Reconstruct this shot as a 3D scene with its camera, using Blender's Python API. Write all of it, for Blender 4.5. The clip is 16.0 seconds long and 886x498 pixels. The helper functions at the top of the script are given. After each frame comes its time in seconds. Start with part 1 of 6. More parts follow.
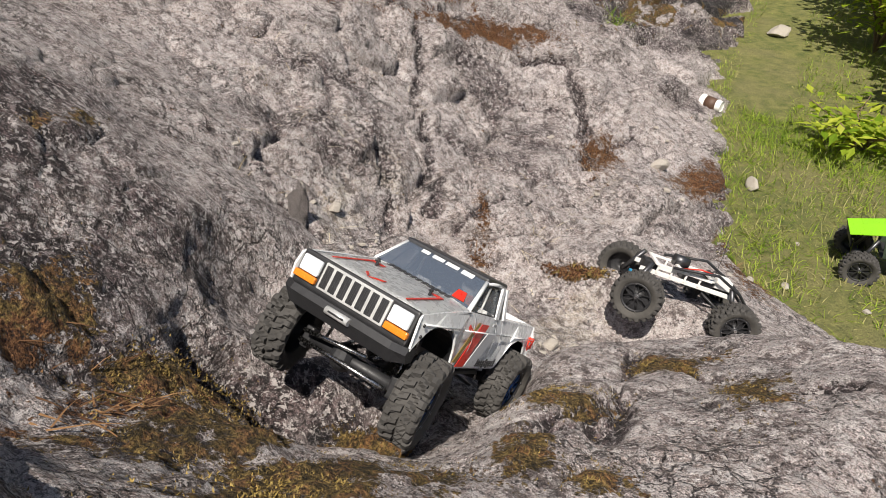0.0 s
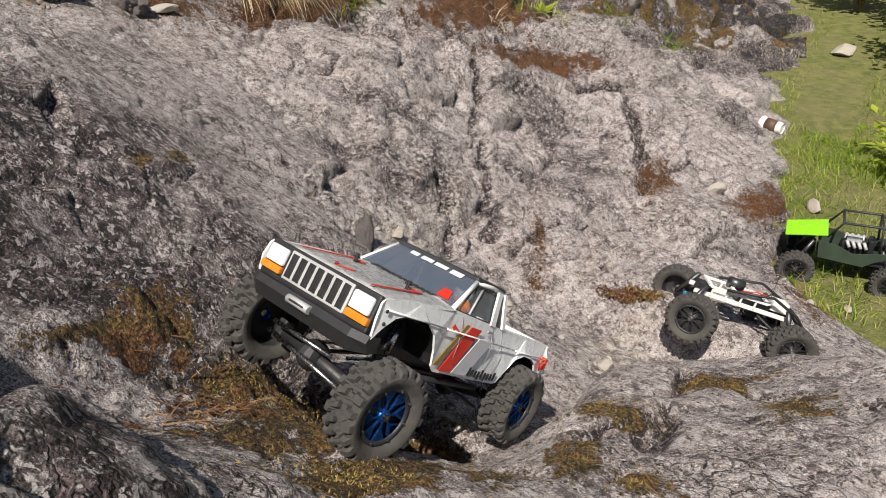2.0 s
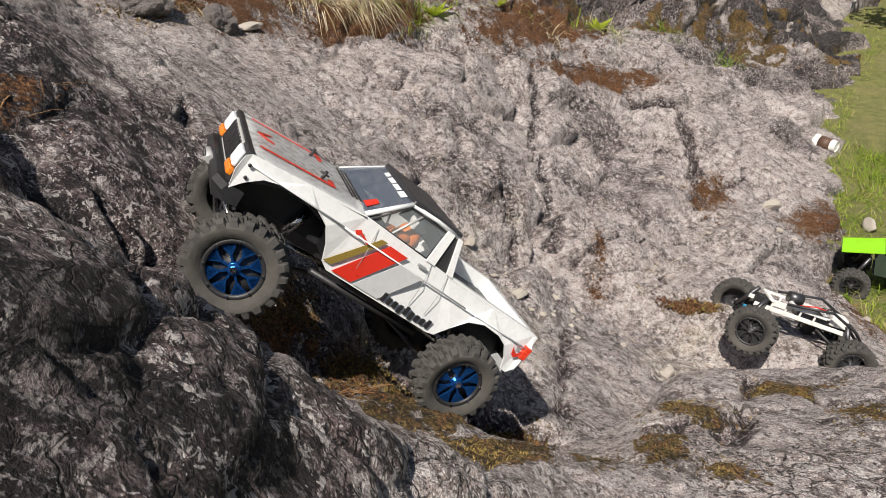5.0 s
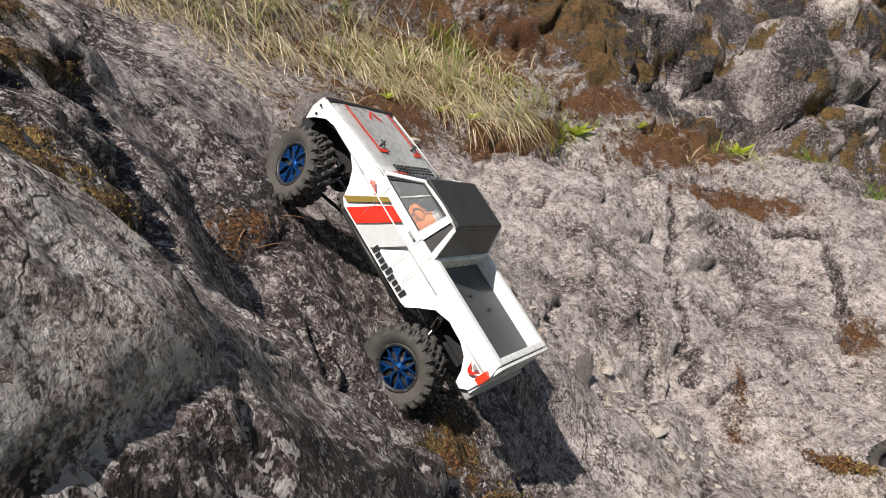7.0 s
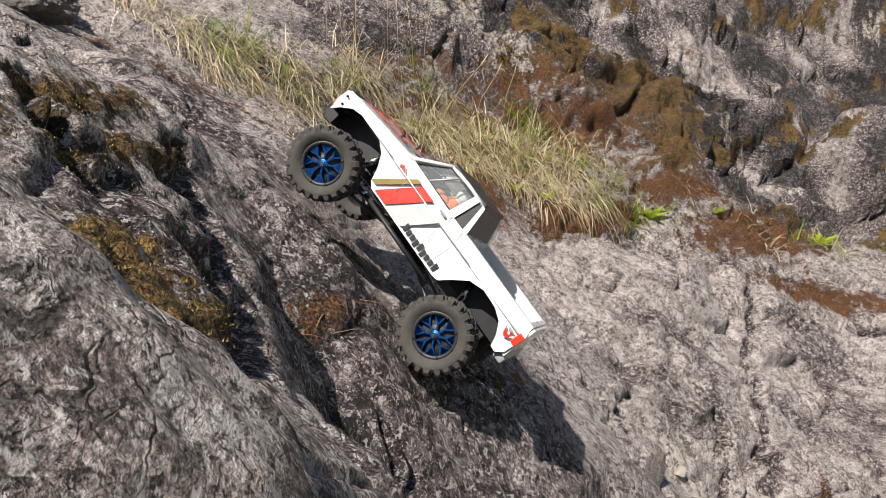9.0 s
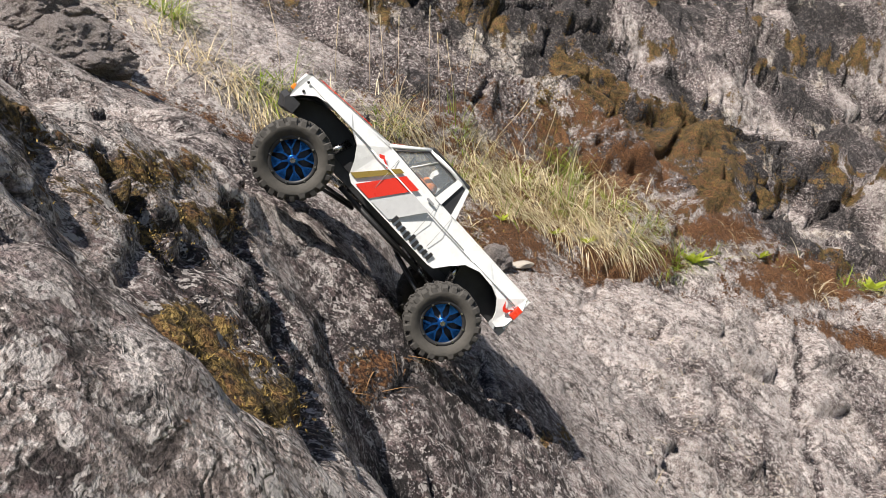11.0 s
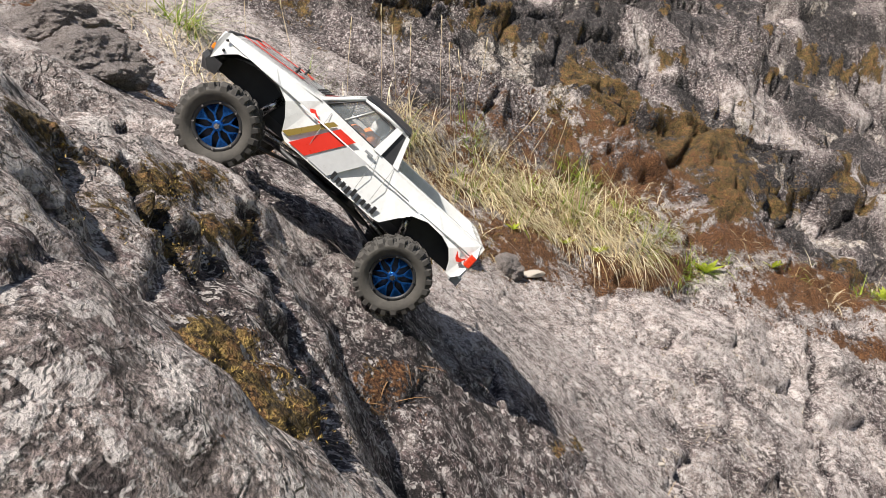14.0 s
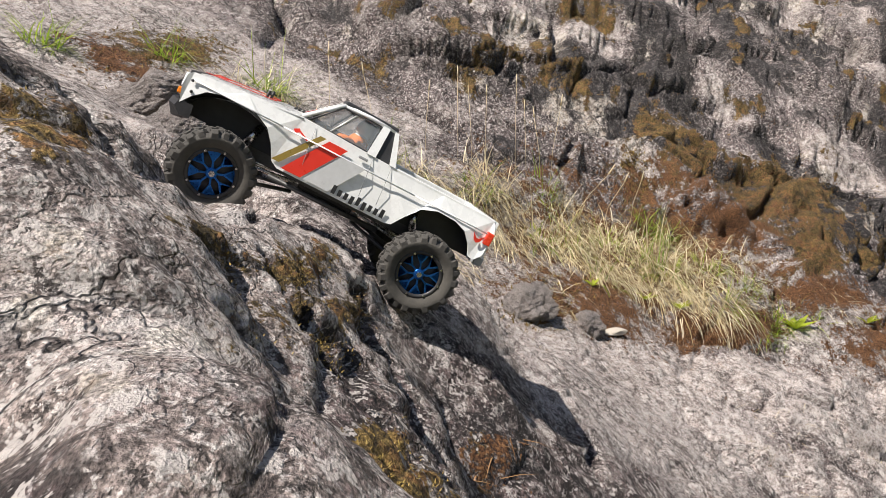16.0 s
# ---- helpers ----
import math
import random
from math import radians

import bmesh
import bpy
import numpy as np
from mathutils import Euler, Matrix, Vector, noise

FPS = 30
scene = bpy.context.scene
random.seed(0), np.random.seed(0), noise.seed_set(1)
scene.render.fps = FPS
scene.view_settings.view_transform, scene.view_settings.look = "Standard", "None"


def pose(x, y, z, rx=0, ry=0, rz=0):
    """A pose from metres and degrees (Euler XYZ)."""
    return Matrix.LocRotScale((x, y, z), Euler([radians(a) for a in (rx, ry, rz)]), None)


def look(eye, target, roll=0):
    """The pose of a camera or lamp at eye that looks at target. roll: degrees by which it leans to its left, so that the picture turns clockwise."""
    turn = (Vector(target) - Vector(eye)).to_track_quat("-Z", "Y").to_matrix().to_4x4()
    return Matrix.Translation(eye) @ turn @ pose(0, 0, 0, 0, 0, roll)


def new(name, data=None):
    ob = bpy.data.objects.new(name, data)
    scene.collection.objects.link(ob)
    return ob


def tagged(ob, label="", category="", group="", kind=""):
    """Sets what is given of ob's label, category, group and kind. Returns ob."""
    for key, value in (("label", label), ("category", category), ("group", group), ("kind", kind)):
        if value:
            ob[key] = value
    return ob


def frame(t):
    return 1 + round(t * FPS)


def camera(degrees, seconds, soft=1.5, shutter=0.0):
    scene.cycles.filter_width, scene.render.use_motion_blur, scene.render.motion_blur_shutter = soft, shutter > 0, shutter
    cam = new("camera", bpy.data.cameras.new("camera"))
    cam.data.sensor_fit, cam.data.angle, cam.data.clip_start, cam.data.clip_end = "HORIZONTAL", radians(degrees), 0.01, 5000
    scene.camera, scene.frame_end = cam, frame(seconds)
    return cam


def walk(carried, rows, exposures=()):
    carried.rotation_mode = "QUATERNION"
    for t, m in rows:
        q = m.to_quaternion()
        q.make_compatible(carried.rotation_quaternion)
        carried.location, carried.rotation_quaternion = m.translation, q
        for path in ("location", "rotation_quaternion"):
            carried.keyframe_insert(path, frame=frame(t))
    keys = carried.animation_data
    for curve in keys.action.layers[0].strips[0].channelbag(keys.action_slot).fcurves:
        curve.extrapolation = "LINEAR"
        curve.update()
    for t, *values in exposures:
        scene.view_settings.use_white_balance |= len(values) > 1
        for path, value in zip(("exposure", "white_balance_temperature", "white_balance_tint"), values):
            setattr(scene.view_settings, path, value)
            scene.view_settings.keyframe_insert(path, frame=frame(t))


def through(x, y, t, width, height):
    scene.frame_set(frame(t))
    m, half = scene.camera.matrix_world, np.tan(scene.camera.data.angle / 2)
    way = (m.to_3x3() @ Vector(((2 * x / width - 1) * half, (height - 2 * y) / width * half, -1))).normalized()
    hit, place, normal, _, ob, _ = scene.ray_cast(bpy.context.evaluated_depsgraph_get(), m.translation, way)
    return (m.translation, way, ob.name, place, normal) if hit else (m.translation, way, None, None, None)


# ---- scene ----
cam = camera(65.28, 16.0, soft=0.7)
walk(cam, [
    (0, pose(0.2874, 0.0838, 1.3544, 57.99, -0.87, -26.62)),
    (0.5, pose(0.2886, 0.0753, 1.3564, 58.22, -0.79, -26.16)),
    (1, pose(0.2821, 0.0658, 1.3645, 58.59, -0.04, -25.99)),
    (1.5, pose(0.2722, 0.0341, 1.3794, 59.26, 1.27, -24.29)),
    (2, pose(0.2579, 0.0129, 1.3986, 60.08, 1.89, -22.56)),
    (2.5, pose(0.2315, -0.0118, 1.4149, 60.44, 2.48, -22.41)),
    (3, pose(0.1943, -0.0317, 1.4277, 60.23, 2.75, -22.75)),
    (3.2, pose(0.1806, -0.0380, 1.4280, 60.06, 2.66, -22.52)),
    (5.3, pose(0.1216, -0.0399, 1.4610, 61.41, 2.24, -18.50)),
    (5.5, pose(0.1104, -0.0408, 1.4714, 61.92, 2.54, -17.73)),
    (6, pose(0.0877, -0.0377, 1.4967, 63.57, 1.95, -15.25)),
    (6.5, pose(0.0562, -0.0307, 1.5309, 66.46, 1.75, -11.95)),
    (7, pose(0.0409, -0.0264, 1.5381, 68.88, 0.90, -9.05)),
    (7.5, pose(0.0368, -0.0162, 1.5472, 70.83, 0.05, -8.05)),
    (8, pose(0.0281, -0.0106, 1.5570, 72.42, 0.22, -6.93)),
    (8.5, pose(0.0273, -0.0056, 1.5691, 73.87, 0.07, -4.78)),
    (9, pose(0.0222, -0.0042, 1.5691, 74.47, -0.45, -3.14)),
    (9.5, pose(0.0116, 0.0032, 1.5764, 75.03, -0.22, -1.53)),
    (10, pose(0.0077, 0.0034, 1.5864, 75.94, 0.01, -1.00)),
    (10.2, pose(0.0045, -0.0006, 1.5920, 76.44, 0.03, -0.61)),
    (12.5, pose(0.0000, -0.0000, 1.6000, 78.00, 0.00, 0.00)),
    (13, pose(0.0002, -0.0008, 1.5996, 77.87, 0.14, 0.21)),
    (13.5, pose(0.0008, -0.0025, 1.5986, 77.69, 0.12, 0.18)),
    (14, pose(-0.0048, -0.0053, 1.6031, 78.21, -0.04, 0.56)),
    (14.5, pose(-0.0166, -0.0026, 1.6097, 78.87, -0.17, 1.20)),
    (15, pose(-0.0274, -0.0016, 1.6118, 79.29, 0.12, 2.40)),
    (15.5, pose(-0.0374, -0.0017, 1.6181, 79.82, 0.72, 3.32)),
    (16, pose(-0.0594, -0.0071, 1.6412, 82.15, 1.10, 5.71)),
], exposures=[(0, 0.45), (3, 0.4), (6, 0.45), (9, 0.55), (12.5, 0.85), (16, 0.8)])

# ---- light ----
SUN_DIR = Vector((-0.33, -0.41, 0.85)).normalized()
world = bpy.data.worlds.new("sky")
scene.world = world
world.use_nodes = True
wn = world.node_tree.nodes
wn.clear()
sky = wn.new("ShaderNodeTexSky")
sky.sky_type = "NISHITA"
sky.sun_disc = False
sky.sun_elevation = math.asin(SUN_DIR.z)
sky.sun_rotation = math.atan2(SUN_DIR.x, SUN_DIR.y)
sky.air_density, sky.dust_density, sky.ozone_density = 1.0, 1.5, 1.0
bg = wn.new("ShaderNodeBackground")
bg.inputs["Strength"].default_value = 0.055
wout = wn.new("ShaderNodeOutputWorld")
world.node_tree.links.new(sky.outputs[0], bg.inputs[0])
world.node_tree.links.new(bg.outputs[0], wout.inputs[0])

sun = new("sun", bpy.data.lights.new("sun", "SUN"))
sun.data.energy = 4.8
sun.data.angle = radians(0.6)
sun.data.color = (1.0, 0.93, 0.84)
sun.matrix_basis = look(SUN_DIR * 30, (0, 0, 0))

# ---- materials ----
def material(name):
    m = bpy.data.materials.new(name)
    m.use_nodes = True
    nt = m.node_tree
    nt.nodes.clear()
    out = nt.nodes.new("ShaderNodeOutputMaterial")
    bsdf = nt.nodes.new("ShaderNodeBsdfPrincipled")
    nt.links.new(bsdf.outputs[0], out.inputs[0])
    return m, nt, bsdf


def node(nt, kind, **given):
    n = nt.nodes.new(kind)
    for key, value in given.items():
        if key in n.inputs:
            n.inputs[key].default_value = value
    return n


def noise_of(nt, co, scale, detail=6.0, rough=0.6, dist=0.0):
    n = node(nt, "ShaderNodeTexNoise", Scale=scale, Detail=detail, Roughness=rough, Distortion=dist)
    nt.links.new(co, n.inputs["Vector"])
    return n.outputs["Fac"]


def ramp(nt, fac, *stops):
    r = nt.nodes.new("ShaderNodeValToRGB")
    els = r.color_ramp.elements
    while len(els) < len(stops):
        els.new(0.5)
    for e, (at, c) in zip(els, stops):
        e.position = at
        e.color = (c, c, c, 1) if isinstance(c, (int, float)) else (*c, 1)
    nt.links.new(fac, r.inputs[0])
    return r.outputs[0]


def mix(nt, fac, a, b, blend="MIX"):
    m = nt.nodes.new("ShaderNodeMix")
    m.data_type, m.blend_type = "RGBA", blend
    for slot, v in ((0, fac), (6, a), (7, b)):
        if isinstance(v, (int, float)):
            m.inputs[slot].default_value = v if slot == 0 else (v, v, v, 1)
        elif isinstance(v, tuple):
            m.inputs[slot].default_value = (*v, 1)
        else:
            nt.links.new(v, m.inputs[slot])
    return m.outputs[2]


def calc(nt, op, a, b=0.0, clamp=False):
    m = nt.nodes.new("ShaderNodeMath")
    m.operation, m.use_clamp = op, clamp
    for slot, v in ((0, a), (1, b)):
        if isinstance(v, (int, float)):
            m.inputs[slot].default_value = v
        else:
            nt.links.new(v, m.inputs[slot])
    return m.outputs[0]


def bump(nt, bsdf, height, strength=0.5, distance=0.01):
    b = node(nt, "ShaderNodeBump", Strength=strength, Distance=distance)
    nt.links.new(height, b.inputs["Height"])
    nt.links.new(b.outputs[0], bsdf.inputs["Normal"])


def place_of(nt):
    return nt.nodes.new("ShaderNodeTexCoord").outputs["Object"]


def attribute(nt, name):
    a = nt.nodes.new("ShaderNodeAttribute")
    a.attribute_name = name
    return a.outputs["Fac"]


def plain(name, color, rough=0.5, metal=0.0, vary=0.15, scale=40.0, relief=0.0, coat=0.0):
    """A paint, plastic, rubber or metal with faint soiling at two scales."""
    m, nt, b = material(name)
    co = place_of(nt)
    n1, n2 = noise_of(nt, co, scale), noise_of(nt, co, scale * 7, 4)
    k = calc(nt, "ADD", calc(nt, "MULTIPLY", n1, 0.65), calc(nt, "MULTIPLY", n2, 0.35))
    dark = tuple(c * (1 - vary) for c in color)
    light = tuple(min(1, c * (1 + vary * 0.6)) for c in color)
    nt.links.new(mix(nt, ramp(nt, k, (0.32, 0), (0.68, 1)), dark, light), b.inputs["Base Color"])
    nt.links.new(ramp(nt, n2, (0.3, max(0, rough - 0.1)), (0.7, min(1, rough + 0.12))), b.inputs["Roughness"])
    b.inputs["Metallic"].default_value = metal
    b.inputs["Coat Weight"].default_value = coat
    if relief:
        bump(nt, b, n2, relief, 0.002)
    return m


def rock_material():
    """Grey lichened granite with dark lichen and painted shade, pale scars, moss and brown litter, by the masks that
    the rock carries.
    """
    m, nt, b = material("lichened_rock")
    # the grain is drawn out along the beds
    beds = nt.nodes.new("ShaderNodeVectorMath")
    beds.operation = "MULTIPLY"
    beds.inputs[1].default_value = (1.0, 0.85, 1.0)
    nt.links.new(place_of(nt), beds.inputs[0])
    co = beds.outputs[0]
    big = noise_of(nt, co, 2.3, 5, 0.6)
    mid = noise_of(nt, co, 13, 10, 0.72, 0.1)
    blot = noise_of(nt, co, 38, 6, 0.7, 0.15)
    fine = noise_of(nt, co, 95, 6, 0.7, 0.1)
    speck = noise_of(nt, co, 210, 4, 0.7)
    grain = noise_of(nt, co, 480, 3, 0.7)
    grey = ramp(nt, mid, (0.35, (0.112, 0.090, 0.085)), (0.46, (0.318, 0.272, 0.258)), (0.60, (0.560, 0.500, 0.476)))
    grey = mix(nt, ramp(nt, big, (0.42, 0), (0.62, 0.55)), grey, (0.40, 0.335, 0.300))
    grey = mix(nt, ramp(nt, blot, (0.53, 0), (0.58, 0.85)), grey, (0.64, 0.615, 0.595))
    grey = mix(nt, ramp(nt, fine, (0.41, 0.9), (0.45, 0)), grey, (0.042, 0.035, 0.034))
    grey = mix(nt, ramp(nt, speck, (0.54, 0), (0.57, 0.8)), grey, (0.64, 0.61, 0.59))
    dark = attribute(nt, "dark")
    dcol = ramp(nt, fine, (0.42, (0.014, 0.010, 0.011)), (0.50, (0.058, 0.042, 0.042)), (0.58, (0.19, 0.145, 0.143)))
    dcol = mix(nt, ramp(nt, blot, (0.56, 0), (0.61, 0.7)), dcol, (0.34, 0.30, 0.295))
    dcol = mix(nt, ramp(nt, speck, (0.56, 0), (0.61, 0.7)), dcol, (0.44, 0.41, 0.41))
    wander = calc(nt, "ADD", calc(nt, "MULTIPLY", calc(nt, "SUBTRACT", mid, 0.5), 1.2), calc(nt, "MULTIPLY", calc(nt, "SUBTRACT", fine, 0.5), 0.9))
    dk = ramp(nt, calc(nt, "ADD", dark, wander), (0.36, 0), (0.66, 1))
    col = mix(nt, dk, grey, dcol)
    # near-black where the dark mask is strongest: the knoll's shade put into the colour
    crust_shade = ramp(nt, calc(nt, "ADD", calc(nt, "MULTIPLY", dark, 0.5), calc(nt, "MULTIPLY", wander, 0.35)), (0.48, 0), (0.60, 1))
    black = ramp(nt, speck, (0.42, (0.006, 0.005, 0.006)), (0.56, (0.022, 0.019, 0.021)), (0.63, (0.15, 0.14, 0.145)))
    col = mix(nt, crust_shade, col, black)
    scar = attribute(nt, "scar")
    sk = ramp(nt, calc(nt, "ADD", scar, calc(nt, "MULTIPLY", wander, 1.2)), (0.47, 0), (0.60, 1))
    col = mix(nt, sk, col, ramp(nt, blot, (0.38, (0.24, 0.19, 0.15)), (0.48, (0.48, 0.43, 0.37)), (0.60, (0.68, 0.65, 0.60))))
    mott = noise_of(nt, co, 24, 4, 0.8, 0.3)
    col = mix(nt, ramp(nt, mott, (0.42, 0.75), (0.46, 0)), col, mix(nt, dk, (0.105, 0.085, 0.080), (0.016, 0.012, 0.013)))
    col = mix(nt, ramp(nt, mott, (0.56, 0), (0.60, 0.55)), col, mix(nt, dk, (0.66, 0.61, 0.58), (0.24, 0.205, 0.20)))
    # crystals, pits and hairline joints
    grit = mix(nt, ramp(nt, grain, (0.38, 0), (0.62, 1)), 0.42, 1.65)
    col = mix(nt, 0.95, col, grit, "MULTIPLY")
    pits = noise_of(nt, co, 62, 3, 0.85, 0.4)
    pk = ramp(nt, pits, (0.40, 1), (0.45, 0))
    col = mix(nt, calc(nt, "MULTIPLY", pk, calc(nt, "ADD", 0.28, calc(nt, "MULTIPLY", dk, 0.6))), col, (0.030, 0.025, 0.024))
    crumbs = ramp(nt, noise_of(nt, co, 78, 3, 0.85, 0.4), (0.55, 0), (0.59, 0.85))
    col = mix(nt, calc(nt, "MULTIPLY", crumbs, calc(nt, "SUBTRACT", 1.0, calc(nt, "MULTIPLY", crust_shade, 0.75))), col, (0.68, 0.645, 0.62))
    warped = nt.nodes.new("ShaderNodeVectorMath")
    warped.operation = "MULTIPLY_ADD"
    bend = node(nt, "ShaderNodeTexNoise", Scale=9.0, Detail=5.0, Roughness=0.65)
    nt.links.new(co, bend.inputs["Vector"])
    nt.links.new(bend.outputs["Color"], warped.inputs[0])
    warped.inputs[1].default_value = (0.10, 0.10, 0.10)
    nt.links.new(co, warped.inputs[2])
    hair = None
    for size, wide in ((7.0, 0.018), (19.0, 0.030)):
        v = node(nt, "ShaderNodeTexVoronoi", Scale=size)
        v.feature = "DISTANCE_TO_EDGE"
        nt.links.new(warped.outputs[0], v.inputs["Vector"])
        line = ramp(nt, v.outputs["Distance"], (0.0, 1), (wide, 0))
        hair = line if hair is None else calc(nt, "MAXIMUM", hair, line)
    hair = calc(nt, "MULTIPLY", hair, ramp(nt, noise_of(nt, co, 3.1, 4, 0.6), (0.46, 0), (0.56, 1)))
    col = mix(nt, calc(nt, "MULTIPLY", hair, 0.8), col, (0.028, 0.022, 0.020))
    col = mix(nt, 1.0, col, (0.79, 0.765, 0.765), "MULTIPLY")
    moss = attribute(nt, "moss")
    mcol = ramp(nt, speck, (0.38, (0.030, 0.020, 0.008)), (0.50, (0.130, 0.085, 0.026)), (0.62, (0.33, 0.225, 0.075)))
    mcol = mix(nt, ramp(nt, blot, (0.48, 0), (0.58, 0.8)), mcol, ramp(nt, speck, (0.38, (0.026, 0.013, 0.007)), (0.62, (0.25, 0.120, 0.050))))
    clump = calc(nt, "ADD", calc(nt, "MULTIPLY", mid, 0.55), calc(nt, "MULTIPLY", blot, 0.45))
    mcol = mix(nt, 1.0, mcol, mix(nt, ramp(nt, clump, (0.42, 0), (0.58, 1)), 0.30, 1.35), "MULTIPLY")
    mk = ramp(nt, calc(nt, "ADD", moss, calc(nt, "MULTIPLY", wander, 1.8)), (0.46, 0), (0.56, 1))
    col = mix(nt, mk, col, mcol)
    litter = attribute(nt, "litter")
    lcol = ramp(nt, speck, (0.38, (0.022, 0.010, 0.006)), (0.5, (0.125, 0.052, 0.020)), (0.62, (0.30, 0.150, 0.065)))
    lk = ramp(nt, calc(nt, "ADD", litter, calc(nt, "MULTIPLY", wander, 2.0)), (0.48, 0), (0.60, 1))
    col = mix(nt, lk, col, lcol)
    nt.links.new(col, b.inputs["Base Color"])
    b.inputs["Roughness"].default_value = 0.82
    b.inputs["Specular IOR Level"].default_value = 0.35
    h = calc(nt, "ADD", calc(nt, "MULTIPLY", mid, 0.9), calc(nt, "MULTIPLY", blot, 0.45))
    h = calc(nt, "ADD", h, calc(nt, "MULTIPLY", fine, 0.30))
    h = calc(nt, "ADD", h, calc(nt, "MULTIPLY", speck, 0.24))
    h = calc(nt, "ADD", h, calc(nt, "MULTIPLY", calc(nt, "MULTIPLY", calc(nt, "MAXIMUM", mk, lk), speck), 0.5))
    h = calc(nt, "SUBTRACT", h, calc(nt, "MULTIPLY", hair, 0.30))
    h = calc(nt, "SUBTRACT", h, calc(nt, "MULTIPLY", pk, 0.10))
    bump(nt, b, h, 1.0, 0.018)
    return m


def ground_material():
    m, nt, b = material("meadow_soil")
    co = place_of(nt)
    n1, n2, n3 = noise_of(nt, co, 1.5), noise_of(nt, co, 14, 8, 0.7), noise_of(nt, co, 120, 6, 0.7)
    c = mix(nt, ramp(nt, n2, (0.35, 0), (0.65, 1)), (0.085, 0.105, 0.022), (0.22, 0.21, 0.065))
    c = mix(nt, ramp(nt, n1, (0.45, 0), (0.62, 0.45)), c, (0.21, 0.175, 0.085))
    c = mix(nt, 0.7, c, mix(nt, ramp(nt, n3, (0.3, 0), (0.7, 1)), 0.4, 1.4), "MULTIPLY")
    nt.links.new(c, b.inputs["Base Color"])
    b.inputs["Roughness"].default_value = 0.95
    bump(nt, b, calc(nt, "ADD", n2, calc(nt, "MULTIPLY", n3, 0.4)), 0.8, 0.03)
    return m


def blade_material(name, low, high, through=0.25):
    """Grass and leaves: colour varies from blade to blade."""
    m, nt, b = material(name)
    g = nt.nodes.new("ShaderNodeNewGeometry")
    c = ramp(nt, g.outputs["Random Per Island"], (0.0, low), (1.0, high))
    k = noise_of(nt, place_of(nt), 9, 3)
    c = mix(nt, 0.5, c, mix(nt, ramp(nt, k, (0.3, 0), (0.7, 1)), 0.55, 1.3), "MULTIPLY")
    nt.links.new(c, b.inputs["Base Color"])
    b.inputs["Roughness"].default_value = 0.6
    b.inputs["Specular IOR Level"].default_value = 0.25
    b.inputs["Subsurface Weight"].default_value = 0.0
    tr = nt.nodes.new("ShaderNodeBsdfTranslucent")
    nt.links.new(c, tr.inputs[0])
    ms = nt.nodes.new("ShaderNodeMixShader")
    ms.inputs[0].default_value = through
    out = [n for n in nt.nodes if n.type == "OUTPUT_MATERIAL"][0]
    nt.links.new(b.outputs[0], ms.inputs[1])
    nt.links.new(tr.outputs[0], ms.inputs[2])
    nt.links.new(ms.outputs[0], out.inputs[0])
    return m


ROCK = rock_material()
SOIL = ground_material()
GREEN_BLADE = blade_material("green_blade", (0.12, 0.22, 0.015), (0.40, 0.48, 0.07), 0.45)
DRY_BLADE = blade_material("dry_blade", (0.42, 0.31, 0.15), (0.95, 0.86, 0.64), 0.35)
STRAW_BLADE = blade_material("straw_blade", (0.20, 0.19, 0.06), (0.50, 0.46, 0.20), 0.35)
LEAF = blade_material("leaf", (0.18, 0.30, 0.015), (0.60, 0.64, 0.08), 0.55)
WHITE = plain("white_lexan_paint", (0.74, 0.75, 0.75), 0.28, 0, 0.08, 12, 0, 0.3)
BLACK = plain("black_plastic", (0.022, 0.022, 0.024), 0.5, 0, 0.4, 60, 0.1)
MATT = plain("black_roof_film", (0.030, 0.031, 0.034), 0.45, 0, 0.3, 30, 0.15)
RUBBER = plain("dusty_tyre_rubber", (0.060, 0.056, 0.052), 0.85, 0, 0.45, 30, 0.4)
RUBBER_DUST = plain("muddy_tyre_wall", (0.070, 0.065, 0.058), 0.9, 0, 0.45, 24, 0.4)
BLUE = plain("blue_anodised", (0.02, 0.13, 0.46), 0.32, 0.85, 0.3, 60)
STEEL = plain("bright_steel", (0.55, 0.55, 0.55), 0.25, 1.0, 0.2, 60)
DARKSTEEL = plain("dark_steel", (0.10, 0.10, 0.105), 0.4, 0.8, 0.3, 60)
SILVER = plain("silver_plastic", (0.55, 0.55, 0.54), 0.4, 0.3, 0.2, 60)
RED = plain("red_decal", (0.62, 0.03, 0.015), 0.35, 0, 0.08, 20)
GOLD = plain("ochre_decal", (0.24, 0.17, 0.035), 0.35, 0, 0.08, 20)
PALEGREY = plain("pale_grey_decal", (0.55, 0.56, 0.57), 0.35, 0, 0.15, 20)
GREYD = plain("grey_decal", (0.30, 0.31, 0.32), 0.35, 0, 0.08, 20)
CARBON = plain("carbon_bed_liner", (0.055, 0.06, 0.065), 0.45, 0.0, 0.4, 300, 0.3)
AMBER = plain("amber_lens", (0.75, 0.22, 0.02), 0.2, 0, 0.1, 40)
REDLENS = plain("red_lens", (0.75, 0.05, 0.02), 0.25, 0, 0.1, 40)
LAMPW = plain("white_lens", (0.80, 0.83, 0.85), 0.15, 0, 0.05, 40)
ORANGE = plain("orange_overall", (0.72, 0.20, 0.03), 0.7, 0, 0.25, 60)
HELMET = plain("pale_helmet", (0.60, 0.62, 0.62), 0.25, 0, 0.1, 60)
LIME = plain("lime_panel", (0.26, 0.62, 0.015), 0.35, 0, 0.1, 20)
